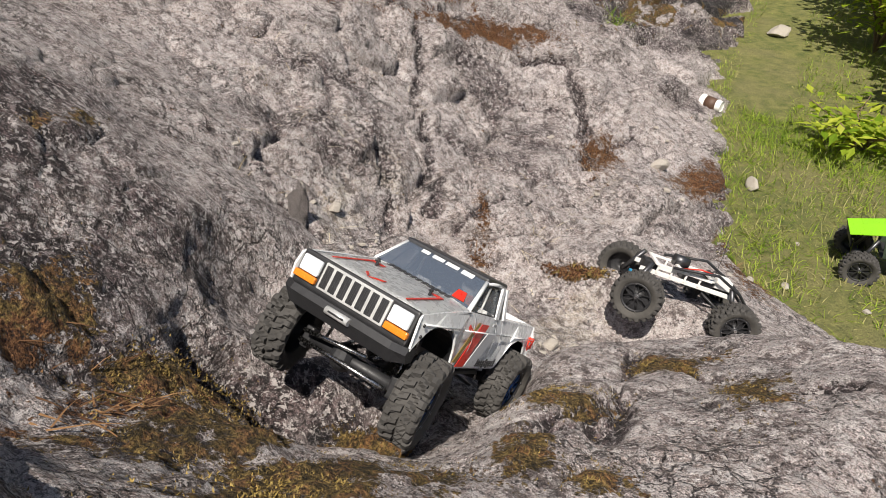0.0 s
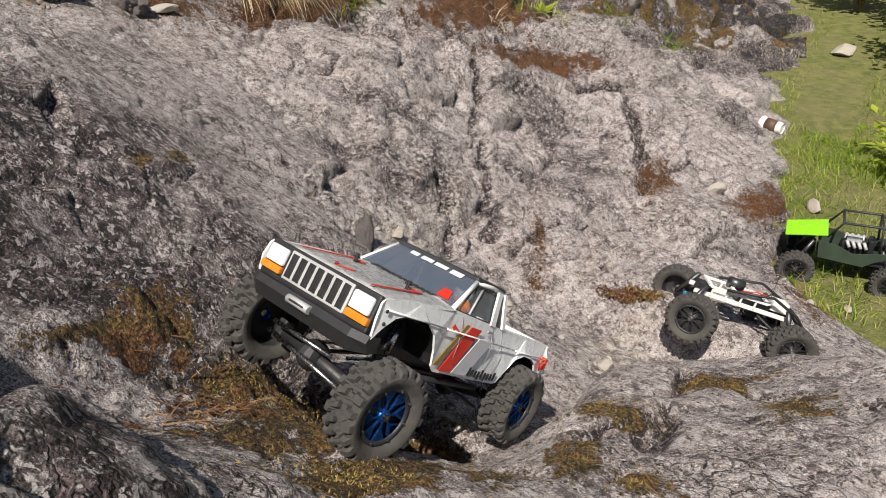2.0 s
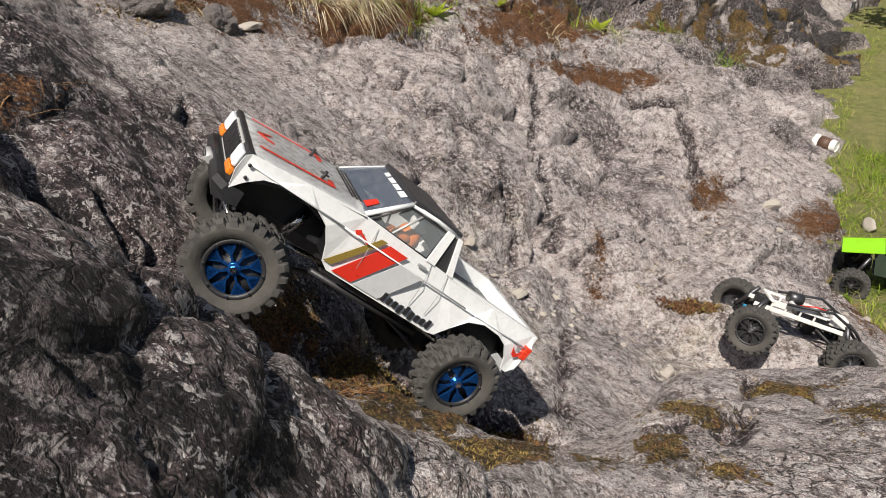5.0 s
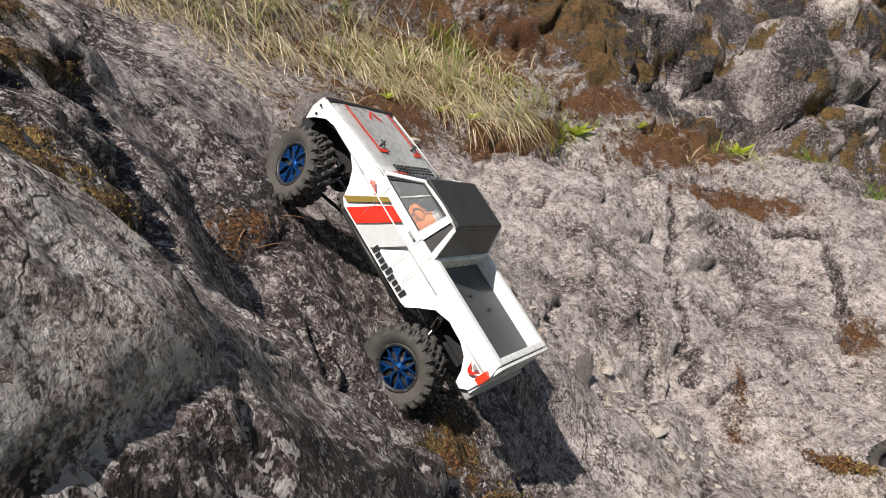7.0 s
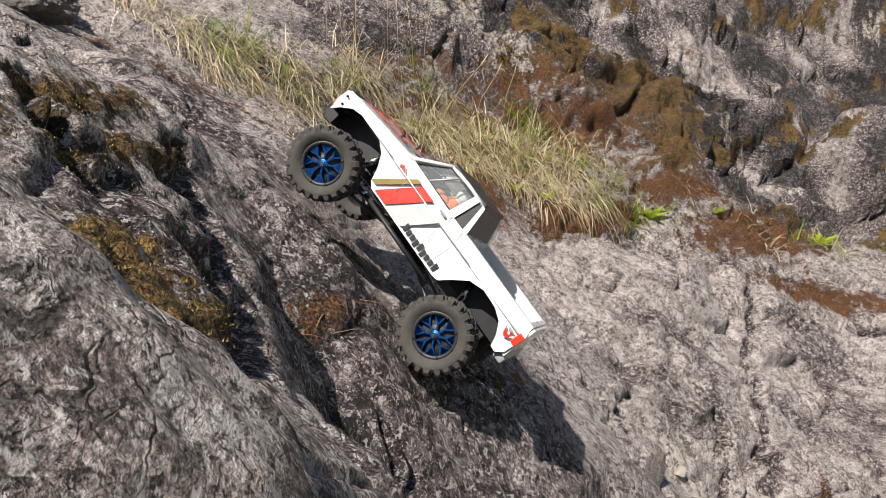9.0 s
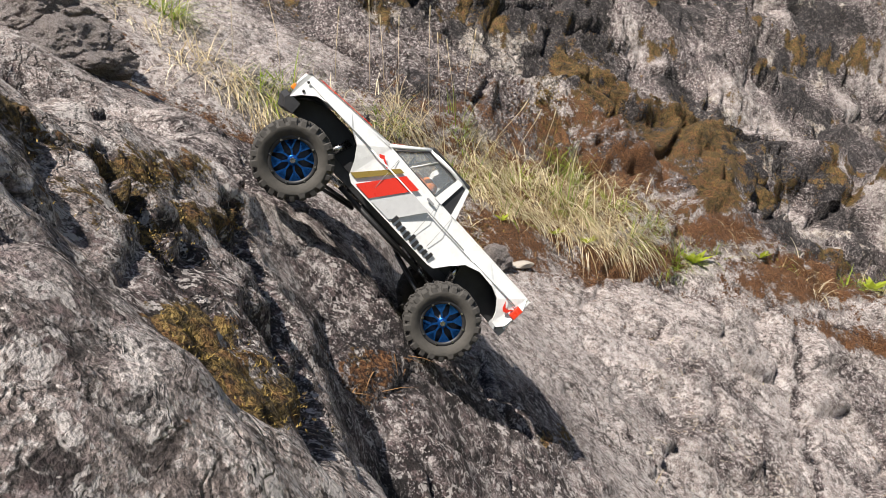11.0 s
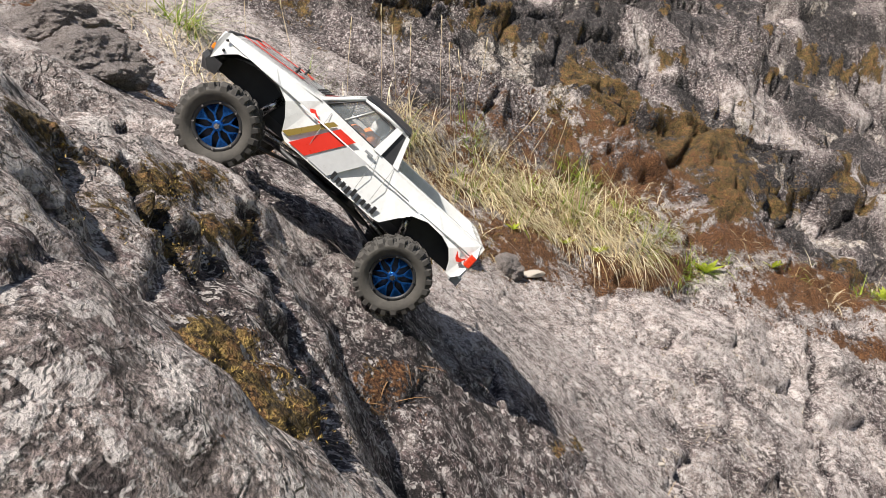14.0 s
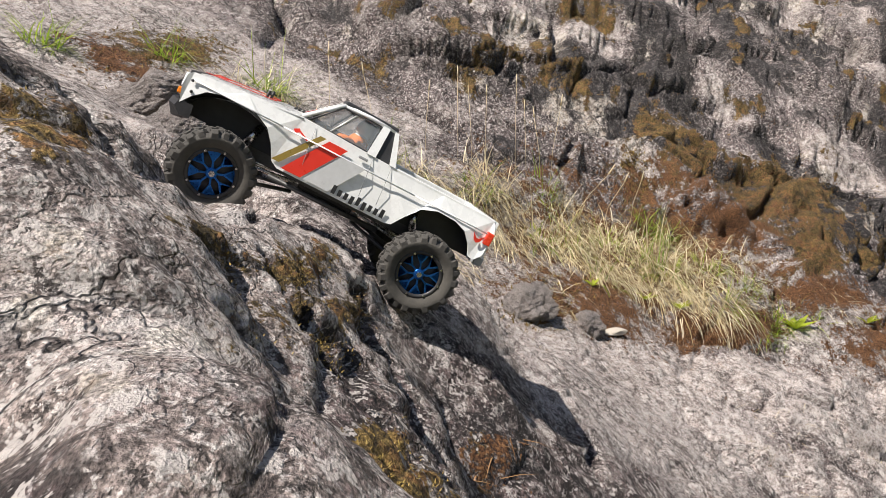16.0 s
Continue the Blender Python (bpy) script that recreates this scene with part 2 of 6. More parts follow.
DKGREEN = plain("dark_green_panel", (0.045, 0.065, 0.045), 0.45, 0, 0.25, 20)
CYAN = plain("cyan_part", (0.02, 0.33, 0.62), 0.3, 0.2, 0.15, 40)
PAPER = plain("white_paper", (0.78, 0.76, 0.72), 0.6, 0, 0.12, 40)
BROWN = plain("brown_print", (0.10, 0.055, 0.035), 0.6, 0, 0.2, 40)
STONE = plain("pale_stone", (0.40, 0.36, 0.31), 0.85, 0, 0.35, 30, 0.6)
TWIG = plain("twig", (0.16, 0.11, 0.07), 0.8, 0, 0.3, 60)


def glass_material(name, tint, veil):
    """Thin clear sheet: part see-through, part glossy film."""
    m, nt, b = material(name)
    b.inputs["Base Color"].default_value = (*tint, 1)
    b.inputs["Roughness"].default_value = 0.06
    tr = nt.nodes.new("ShaderNodeBsdfTransparent")
    ms = nt.nodes.new("ShaderNodeMixShader")
    ms.inputs[0].default_value = veil
    out = [n for n in nt.nodes if n.type == "OUTPUT_MATERIAL"][0]
    nt.links.new(tr.outputs[0], ms.inputs[1])
    nt.links.new(b.outputs[0], ms.inputs[2])
    nt.links.new(ms.outputs[0], out.inputs[0])
    return m


GLASS = glass_material("clear_lexan", (0.30, 0.33, 0.35), 0.22)
TINTED = glass_material("tinted_lexan", (0.085, 0.105, 0.14), 0.66)

# ---- rock and ground ----
FACETS = {}


def facet(mass, x, y, z, sx, sy, r):
    """One tilted face of a rock mass: its middle, its fall along x and y, and its reach."""
    FACETS.setdefault(mass, []).append((x, y, z, sx, sy, r))


facet("near", -0.45, 0.45, 1.744, -0.84, -0.91, 0.16)
facet("near", -0.24, 0.40, 1.577, -1.07, -0.15, 0.11)
facet("near", -0.10, 0.38, 1.438, -1.18, -0.25, 0.09)
facet("near", 0.03, 0.30, 1.320, -1.35, -0.35, 0.08)
facet("near", 0.12, 0.34, 1.190, -1.23, -0.38, 0.07)
facet("near", -0.02, 0.12, 1.396, -1.44, 0.16, 0.12)
facet("near", -0.24, 0.66, 1.504, -1.30, -0.37, 0.10)
facet("near", -0.10, 0.55, 1.348, -1.74, -0.60, 0.08)
facet("near", -0.40, 0.00, 1.506, -0.31, 0.27, 0.20)
facet("near", 0.05, -0.20, 0.953, -0.84, 1.13, 0.20)
facet("flank", -0.55, 1.00, 1.520, -0.26, -0.46, 0.15)
facet("flank", -0.36, 0.95, 1.544, -0.65, -0.06, 0.11)
facet("flank", -0.22, 0.90, 1.398, -1.55, -0.30, 0.09)
facet("flank", -0.10, 0.92, 1.240, -1.00, 0.68, 0.09)
facet("flank", 0.02, 0.88, 1.105, -1.41, 0.09, 0.08)
facet("flank", 0.14, 0.95, 0.986, -1.11, 0.36, 0.11)
facet("flank", -0.05, 1.18, 1.211, -1.05, -0.18, 0.12)
facet("flank", 0.14, 1.22, 1.042, -0.99, 0.12, 0.13)
facet("flank", 0.36, 1.45, 0.841, -0.86, 0.07, 0.14)
facet("flank", -0.32, 1.25, 1.455, -0.65, -0.03, 0.13)
facet("groove", -0.02, 0.52, 1.222, -1.87, -0.66, 0.07)
facet("groove", 0.10, 0.55, 1.004, -0.95, -0.70, 0.08)
facet("groove", 0.02, 0.68, 1.065, -1.10, -0.07, 0.08)
facet("groove", 0.26, 0.66, 0.834, -0.64, -0.47, 0.08)
facet("groove", 0.25, 0.45, 0.973, -0.77, -0.74, 0.08)
facet("groove", 0.32, 0.85, 0.768, -1.05, 0.21, 0.09)
facet("hump", 0.48, 0.58, 0.736, -0.69, -0.70, 0.10)
facet("hump", 0.62, 0.47, 0.774, -0.27, -0.31, 0.11)
facet("hump", 0.82, 0.40, 0.769, -0.09, -0.38, 0.14)
facet("hump", 1.02, 0.50, 0.694, -0.15, -0.65, 0.13)
facet("hump", 1.12, 0.72, 0.532, -0.25, -0.40, 0.13)
facet("hump", 1.36, 0.72, 0.486, -0.78, -0.63, 0.15)
facet("gully", 1.36, 1.00, 0.211, -0.23, -0.50, 0.12)
facet("hump", 0.60, 0.05, 0.833, -0.29, -0.07, 0.25)
facet("gully", 0.58, 0.92, 0.565, -0.60, -0.19, 0.12)
facet("gully", 0.75, 1.10, 0.475, -0.68, 0.10, 0.12)
facet("gully", 1.12, 1.20, 0.256, -0.55, -0.02, 0.16)
facet("gully", 0.78, 1.45, 0.489, -0.76, 0.08, 0.13)
facet("slab", 0.38, 1.85, 0.853, -0.70, -0.03, 0.18)
facet("slab", 0.64, 1.85, 0.675, -0.72, 0.24, 0.14)
facet("slab", 0.58, 2.50, 0.851, -0.49, 0.22, 0.17)
facet("slab", 0.95, 2.65, 0.763, -0.46, 0.19, 0.20)
facet("slab", 1.05, 2.05, 0.510, -0.51, 0.43, 0.25)
facet("slab", 1.40, 2.35, 0.389, -0.50, 0.18, 0.20)
facet("slab", 1.50, 1.80, 0.241, -0.36, 0.13, 0.20)
facet("slab", 1.95, 2.20, 0.176, -0.15, 0.02, 0.25)
facet("slab", 1.80, 3.10, 0.566, -0.44, 0.44, 0.25)
facet("bank", 0.20, 2.80, 1.174, -0.52, 0.35, 0.14)
facet("bank", 0.60, 3.20, 1.143, -0.39, 0.38, 0.22)
facet("bank", 1.40, 3.50, 0.961, -0.45, 0.68, 0.25)
facet("bank", -0.28, 2.25, 1.280, -0.59, 0.17, 0.20)
facet("bank", -0.95, 1.70, 1.713, -0.53, -0.18, 0.25)
facet("bank", 2.30, 3.60, 0.588, -0.38, 0.34, 0.30)
facet("cliff", -0.10, 3.75, 2.011, -0.64, 0.76, 0.30)
facet("cliff", 0.40, 4.20, 2.033, -0.58, 0.75, 0.25)
facet("cliff", 1.20, 4.20, 1.579, -0.54, 0.79, 0.30)
facet("cliff", 1.75, 5.30, 2.184, -0.65, 0.81, 0.40)
facet("cliff", 3.20, 5.50, 1.319, -0.72, 0.68, 0.50)
facet("cliff", -1.10, 2.90, 2.006, -0.52, 0.32, 0.40)
facet("bank", 3.10, 3.45, 0.330, -0.36, 0.30, 0.28)
facet("cliff", 3.55, 4.30, 0.800, -0.75, 0.95, 0.30)
facet("cliff", 4.30, 5.10, 0.900, -0.80, 0.80, 0.35)
facet("cliff", 5.00, 6.30, 1.400, -0.70, 0.60, 0.50)
facet("low", 3.78, 3.42, 0.080, -0.40, 0.30, 0.22)
facet("low", 4.75, 4.25, 0.060, -0.25, 0.35, 0.30)
facet("low", 5.60, 5.00, 0.050, -0.25, 0.35, 0.40)
facet("low", 1.80, 1.30, 0.161, -0.38, 0.14, 0.25)
facet("low", 2.40, 2.00, 0.103, -0.38, 0.29, 0.30)
facet("low", 3.80, 2.60, -0.215, -0.33, 0.25, 0.40)
facet("low", 2.40, 0.70, -0.077, -0.10, 0.29, 0.40)
facet("low", 1.20, -0.10, 0.397, -0.40, 0.42, 0.30)
facet("low", 3.45, 3.21, 0.063, -0.33, 0.27, 0.22)
facet("low", 3.01, 2.66, 0.065, -0.34, 0.26, 0.22)
facet("low", 2.57, 2.15, 0.076, -0.36, 0.31, 0.22)
facet("low", 2.16, 1.62, 0.085, -0.72, 0.47, 0.22)
facet("low", 2.05, 1.34, 0.062, -0.38, 0.05, 0.22)
facet("low", 1.97, 1.07, 0.078, -0.42, 0.01, 0.22)
facet("low", 1.97, 0.87, 0.087, -0.51, -0.03, 0.22)
MASSES = list(FACETS)
FA = np.array([f for m in MASSES for f in FACETS[m]])
OWNER = np.array([k for k, m in enumerate(MASSES) for f in FACETS[m]])


def lattice(ix, iy, iz, seed):
    h = (ix * 374761393 + iy * 668265263 + iz * 2147483647 + seed * 974711) & 0xFFFFFFFF
    h = ((h ^ (h >> 13)) * 1274126177) & 0xFFFFFFFF
    return ((h ^ (h >> 16)) & 0xFFFF) / 32767.5 - 1.0


def vnoise(p, seed=0):
    """Smooth noise from -1 to 1 at the places p (n, 3)."""
    i = np.floor(p).astype(np.int64)
    f = p - i
    u = f * f * f * (f * (f * 6 - 15) + 10)
    total = np.zeros(len(p))
    for dx in (0, 1):
        for dy in (0, 1):
            for dz in (0, 1):
                w = (u[:, 0] if dx else 1 - u[:, 0]) * (u[:, 1] if dy else 1 - u[:, 1]) * (u[:, 2] if dz else 1 - u[:, 2])
                total += w * lattice(i[:, 0] + dx, i[:, 1] + dy, i[:, 2] + dz, seed)
    return total


def fbm(p, octaves=4, seed=0, ridged=False):
    total, amp = np.zeros(len(p)), 1.0
    for k in range(octaves):
        v = vnoise(p, seed + k)
        total += amp * ((0.5 - np.abs(v)) if ridged else v)
        p, amp = p * 2.03 + 17.1, amp * 0.5
    return total


def fracture(p, seed):
    """Blocky breaks: a step and a tilt for each cell, and the distance to the cell's edge."""
    i = np.floor(p).astype(np.int64)
    d1, d2 = np.full(len(p), 9.0), np.full(len(p), 9.0)
    step = np.zeros(len(p))
    for dx in (-1, 0, 1):
        for dy in (-1, 0, 1):
            for dz in (-1, 0, 1):
                c = i + np.array([dx, dy, dz])
                r = [lattice(c[:, 0], c[:, 1], c[:, 2], seed + k) for k in range(6)]
                off = p - c - 0.5 - 0.42 * np.stack(r[:3], 1)
                d = np.sqrt((off * off).sum(1))
                s = r[3] * 0.6 + (off * np.stack(r[3:6], 1)).sum(1) * 0.9
                near = d < d1
                d2 = np.where(near, d1, np.minimum(d2, d))
                step = np.where(near, s, step)
                d1 = np.where(near, d, d1)
    return step, d2 - d1


def base_height(x, y):
    """The rock's height and the strongest mass at each place."""
    z, owner = np.empty(len(x)), np.empty(len(x), int)
    for a in range(0, len(x), 40000):
        s = slice(a, a + 40000)
        dx, dy = x[s, None] - FA[:, 0], y[s, None] - FA[:, 1]
        d = (dx * dx + dy * dy) / FA[:, 5] ** 2
        w = np.exp(-d) + 1e-9 / (1 + d) ** 2
        w /= w.sum(1, keepdims=True)
        z[s] = (w * (FA[:, 2] + FA[:, 3] * dx + FA[:, 4] * dy)).sum(1)
        owner[s] = np.argmax(np.stack([w[:, OWNER == k].sum(1) for k in range(len(MASSES))], 1), 1)
    return z, owner


def rising(x, a, b):
    t = np.clip((x - a) / (b - a), 0, 1)
    return t * t * (3 - 2 * t)


CRACKS, PATCHES = [], []


def crack(width, depth, *points):
    """A joint in the rock along a line of x, y places."""
    CRACKS.append((width, depth, points))


def patch(kind, x, y, rx, ry, turn=0.0, force=1.0):
    """A patch of moss, litter, dark lichen, painted shade or pale scar on the rock."""
    PATCHES.append((kind, x, y, rx, ry, radians(turn), force))


patch("dark", 0.17, 0.83, 0.122, 0.050, 74, 1.10)
patch("dark", 0.21, 0.77, 0.089, 0.044, -151, 0.95)
patch("litter", 0.22, 0.68, 0.085, 0.052, -136, 0.80)
patch("litter", 0.16, 0.75, 0.054, 0.026, 52, 0.75)
patch("dark", 0.24, 0.57, 0.089, 0.059, -160, 0.90)
# shade of the hollow under the truck's nose, painted dark
patch("dark", 0.45, 0.80, 0.071, 0.052, 174, 1.50)
patch("moss", 0.33, 0.60, 0.065, 0.044, 59, 0.90)
patch("moss", 1.05, 0.71, 0.088, 0.053, 161, 0.75)
patch("dark", -0.09, 0.90, 0.141, 0.059, 63, 1.15)
patch("dark", -0.03, 0.77, 0.103, 0.044, 64, 1.40)
patch("dark", 0.01, 1.00, 0.261, 0.060, 82, 1.00)
patch("litter", -0.08, 0.93, 0.052, 0.018, 54, 0.85)
patch("dark", 0.28, 0.98, 0.362, 0.097, 60, 0.70)
patch("dark", 0.19, 1.09, 0.258, 0.060, 81, 0.60)
patch("dark", 0.37, 0.85, 0.184, 0.072, 63, 0.70)
patch("moss", 0.17, 0.80, 0.098, 0.045, 73, 0.75)
patch("moss", 0.29, 0.67, 0.158, 0.066, 65, 0.90)
patch("moss", 0.38, 0.51, 0.130, 0.061, -155, 0.85)
patch("moss", 0.51, 0.75, 0.063, 0.044, -158, 0.90)
patch("moss", 0.62, 0.52, 0.067, 0.034, 54, 0.90)
patch("moss", 1.01, 0.53, 0.120, 0.045, -147, 0.75)
patch("moss", 0.77, 0.64, 0.084, 0.059, -169, 0.75)
patch("moss", 0.65, 0.44, 0.050, 0.033, -148, 0.70)
patch("moss", 0.50, 0.51, 0.065, 0.052, 53, 0.80)
patch("moss", 0.21, 0.57, 0.055, 0.047, 99, 0.70)
patch("litter", 2.06, 2.15, 0.226, 0.080, 52, 0.70)
patch("moss", 1.39, 1.36, 0.078, 0.019, 133, 0.90)
patch("moss", 0.23, 1.24, 0.103, 0.016, 67, 0.70)
patch("litter", 2.12, 3.10, 0.455, 0.091, -171, 0.90)
patch("litter", 1.21, 1.64, 0.187, 0.034, 60, 0.50)
patch("litter", 2.47, 1.95, 0.315, 0.087, -154, 0.80)
patch("litter", 2.28, 1.47, 0.348, 0.116, -140, 0.70)
patch("scar", 0.75, 1.55, 0.279, 0.060, 64, 0.80)
patch("scar", 1.22, 1.22, 0.195, 0.078, -153, 1.00)
patch("scar", 1.00, 1.83, 0.203, 0.086, 49, 0.60)
patch("scar", 1.75, 1.68, 0.244, 0.124, 146, 0.50)
patch("scar", 1.93, 2.20, 0.235, 0.136, 45, 0.45)
patch("scar", 0.72, 2.18, 0.621, 0.180, -147, 0.35)
patch("scar", 0.82, 1.96, 0.381, 0.134, -149, 0.40)
patch("litter", 0.83, 2.94, 0.375, 0.071, -145, 1.00)
patch("litter", 1.91, 3.41, 0.542, 0.130, -151, 1.00)
patch("moss", 0.26, 0.76, 0.105, 0.044, -135, 0.85)
patch("moss", 0.11, 0.73, 0.071, 0.012, 59, 0.90)
patch("moss", 0.35, 0.46, 0.104, 0.035, -160, 0.85)
patch("litter", 1.36, 1.40, 0.094, 0.020, 132, 0.70)
patch("litter", 2.07, 2.13, 0.254, 0.088, 51, 0.60)
patch("litter", -0.10, 0.88, 0.066, 0.027, 59, 0.70)
patch("dark", 0.17, 0.86, 0.231, 0.047, 45, 1.00)
# shade on the knoll's steep right face, painted near-black
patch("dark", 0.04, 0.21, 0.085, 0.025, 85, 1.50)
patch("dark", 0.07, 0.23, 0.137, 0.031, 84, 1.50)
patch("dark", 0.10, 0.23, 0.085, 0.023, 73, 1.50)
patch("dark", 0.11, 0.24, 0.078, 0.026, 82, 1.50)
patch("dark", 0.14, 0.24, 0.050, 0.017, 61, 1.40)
patch("dark", -0.08, 0.98, 0.576, 0.076, 85, 0.65)
patch("scar", 0.77, 1.33, 0.113, 0.025, -135, 0.90)
patch("scar", 0.75, 1.15, 0.306, 0.077, 56, 0.60)
patch("scar", 0.77, 1.62, 0.291, 0.078, 55, 0.60)
patch("dark", 0.44, 0.84, 0.142, 0.073, 52, 0.90)
patch("litter", 0.82, 2.89, 0.374, 0.061, -141, 1.00)
patch("litter", 1.84, 3.42, 0.578, 0.128, -144, 1.00)
patch("litter", 1.43, 3.44, 0.409, 0.088, -149, 0.90)
patch("litter", 0.32, 2.71, 0.590, 0.189, 47, 0.80)
patch("moss", -0.28, 0.73, 0.265, 0.018, 98, 0.70)
patch("moss", -0.09, 0.37, 0.069, 0.012, 87, 0.80)
patch("moss", -0.11, 0.36, 0.060, 0.012, 89, 0.70)
patch("moss", 0.90, 4.03, 0.376, 0.153, 57, 0.95)
patch("moss", 0.57, 3.75, 0.134, 0.063, 49, 0.70)
patch("moss", 1.94, 4.23, 0.601, 0.108, -148, 0.90)
patch("dark", -0.21, 3.20, 0.373, 0.140, 49, 1.00)
patch("dark", 0.27, 3.63, 0.296, 0.117, 58, 0.80)
patch("dark", -0.17, 0.96, 0.154, 0.069, 76, 0.60)
patch("dark", 0.15, 1.06, 0.542, 0.128, 70, 0.75)
patch("dark", -0.07, 0.92, 0.163, 0.064, 64, 0.55)
patch("scar", 0.18, 3.72, 0.264, 0.056, 47, 0.90)
patch("scar", 0.59, 3.85, 0.199, 0.070, 72, 0.90)
patch("moss", -0.25, 0.40, 0.071, 0.012, 99, 0.85)
patch("moss", -0.26, 0.61, 0.216, 0.012, 97, 0.85)
patch("moss", -0.23, 0.65, 0.262, 0.012, 96, 0.85)
patch("moss", -0.13, 0.35, 0.071, 0.012, 92, 0.80)
patch("moss", -0.19, 0.46, 0.059, 0.012, 93, 0.80)
patch("moss", -0.30, 0.35, 0.072, 0.012, 108, 0.70)
patch("scar", -0.19, 0.25, 0.052, 0.012, 94, 0.75)
patch("scar", -0.19, 0.19, 0.021, 0.012, 152, 0.60)
patch("scar", -0.24, 0.23, 0.011, 0.012, -163, 0.60)
patch("scar", -0.25, 0.26, 0.015, 0.012, 69, 0.50)
patch("dark", -0.15, 0.68, 0.695, 0.060, 92, 0.70)
patch("dark", -0.41, 1.44, 0.122, 0.110, 90, 0.80)
patch("dark", -0.58, 3.51, 0.387, 0.243, -150, 1.00)
patch("dark", -0.08, 3.35, 0.472, 0.183, 50, 1.00)
patch("moss", -0.02, 3.99, 0.458, 0.168, 62, 1.00)
patch("moss", 0.83, 4.16, 0.368, 0.138, 65, 1.00)
patch("moss", 0.36, 4.76, 0.443, 0.140, 46, 1.00)
patch("moss", 0.69, 3.73, 0.308, 0.108, -146, 0.80)
patch("moss", 1.54, 4.19, 0.571, 0.178, -137, 1.00)
patch("litter", 0.85, 2.95, 0.457, 0.065, -143, 1.00)
patch("moss", 1.60, 3.85, 0.997, 0.116, 49, 0.90)
patch("scar", 0.33, 3.99, 0.309, 0.124, 54, 1.00)
patch("scar", -0.28, 3.63, 0.149, 0.063, 57, 1.00)
patch("scar", 0.74, 4.63, 0.242, 0.102, 54, 0.90)
patch("litter", 0.58, 3.28, 1.057, 0.406, -141, 0.80)
patch("moss", -1.37, 2.60, 0.362, 0.131, 81, 0.90)
patch("dark", 1.34, 5.50, 0.529, 0.141, 67, 0.90)
patch("dark", 3.16, 7.47, 2.348, 0.267, 63, 0.70)
patch("moss", 0.04, 2.38, 0.316, 0.098, 68, 0.60)
patch("moss", -0.11, 0.88, 0.063, 0.026, 80, 0.70)
patch("litter", -0.70, 2.10, 0.300, 0.110, 20, 0.85)
patch("moss", -0.45, 2.15, 0.220, 0.070, 30, 0.85)
patch("moss", -1.05, 2.00, 0.260, 0.080, 10, 0.80)
patch("litter", -1.30, 2.30, 0.300, 0.120, 0, 0.80)
patch("dark", -0.75, 1.75, 0.300, 0.060, 15, 0.90)
crack(0.014, 0.035, (1.64, 3.01), (1.53, 2.76), (1.38, 2.48), (1.29, 2.17), (1.08, 1.71))
crack(0.02, 0.05, (1.38, 2.46), (1.51, 2.41), (1.78, 2.39), (2.02, 2.20))
crack(0.014, 0.03, (1.00, 1.89), (0.92, 1.63))
crack(0.03, 0.07, (2.09, 3.09), (2.18, 2.96), (2.43, 2.92))
crack(0.02, 0.04, (2.41, 2.86), (2.21, 2.46), (1.93, 2.03))
crack(0.01, 0.02, (0.69, 1.98), (0.77, 1.84), (0.95, 1.85))
crack(0.01, 0.02, (1.64, 2.66), (1.95, 2.68), (2.20, 2.59))
crack(0.012, 0.025, (1.14, 1.66), (1.52, 1.82), (1.80, 1.86))
crack(0.012, 0.025, (0.91, 1.27), (0.65, 0.84))
crack(0.05, 0.13, (0.38, 0.85), (0.45, 0.77), (0.52, 0.74))
crack(0.04, 0.07, (0.45, 0.78), (0.52, 0.79))
crack(0.012, 0.03, (0.60, 1.43), (0.64, 1.34))
crack(0.008, 0.016, (0.37, 1.81), (0.45, 1.62), (0.58, 1.55))
crack(0.008, 0.02, (1.77, 3.16), (2.02, 3.15), (2.13, 2.99))
crack(0.01, 0.022, (-0.18, 0.47), (-0.23, 0.82), (-0.14, 0.64), (-0.05, 0.33))
crack(0.008, 0.016, (-0.31, 0.64), (-0.20, 0.46), (-0.13, 0.40))
crack(0.008, 0.02, (-0.37, 1.33), (-0.21, 0.70))
crack(0.01, 0.03, (0.09, 1.30), (0.09, 1.16), (0.16, 1.12))
crack(0.006, 0.012, (-0.20, 0.32), (-0.18, 0.36), (-0.14, 0.36))
crack(0.006, 0.012, (-0.75, 1.26), (-0.29, 0.62), (-0.19, 0.44))
crack(0.006, 0.014, (-0.10, 0.70), (-0.04, 0.82), (0.04, 0.74))
crack(0.02, 0.06, (0.98, 4.73), (1.34, 4.60))
crack(0.03, 0.06, (-0.51, 3.31), (-0.08, 3.18))
crack(0.02, 0.05, (1.40, 5.77), (1.39, 5.07))
crack(0.01, 0.02, (1.05, 0.79), (0.79, 0.58), (0.67, 0.56))
crack(0.01, 0.018, (1.05, 0.68), (1.01, 0.51), (1.11, 0.45))
crack(0.012, 0.02, (0.94, 0.67), (0.73, 0.52))


def steps(*spans):
    """Grid lines: (from, to, step) spans end to end."""
    out = []
    for a, b, s in spans:
        n = max(1, round((b - a) / s))
        out += [a + (b - a) * k / n for k in range(n)]
    return np.array(out + [spans[-1][1]])


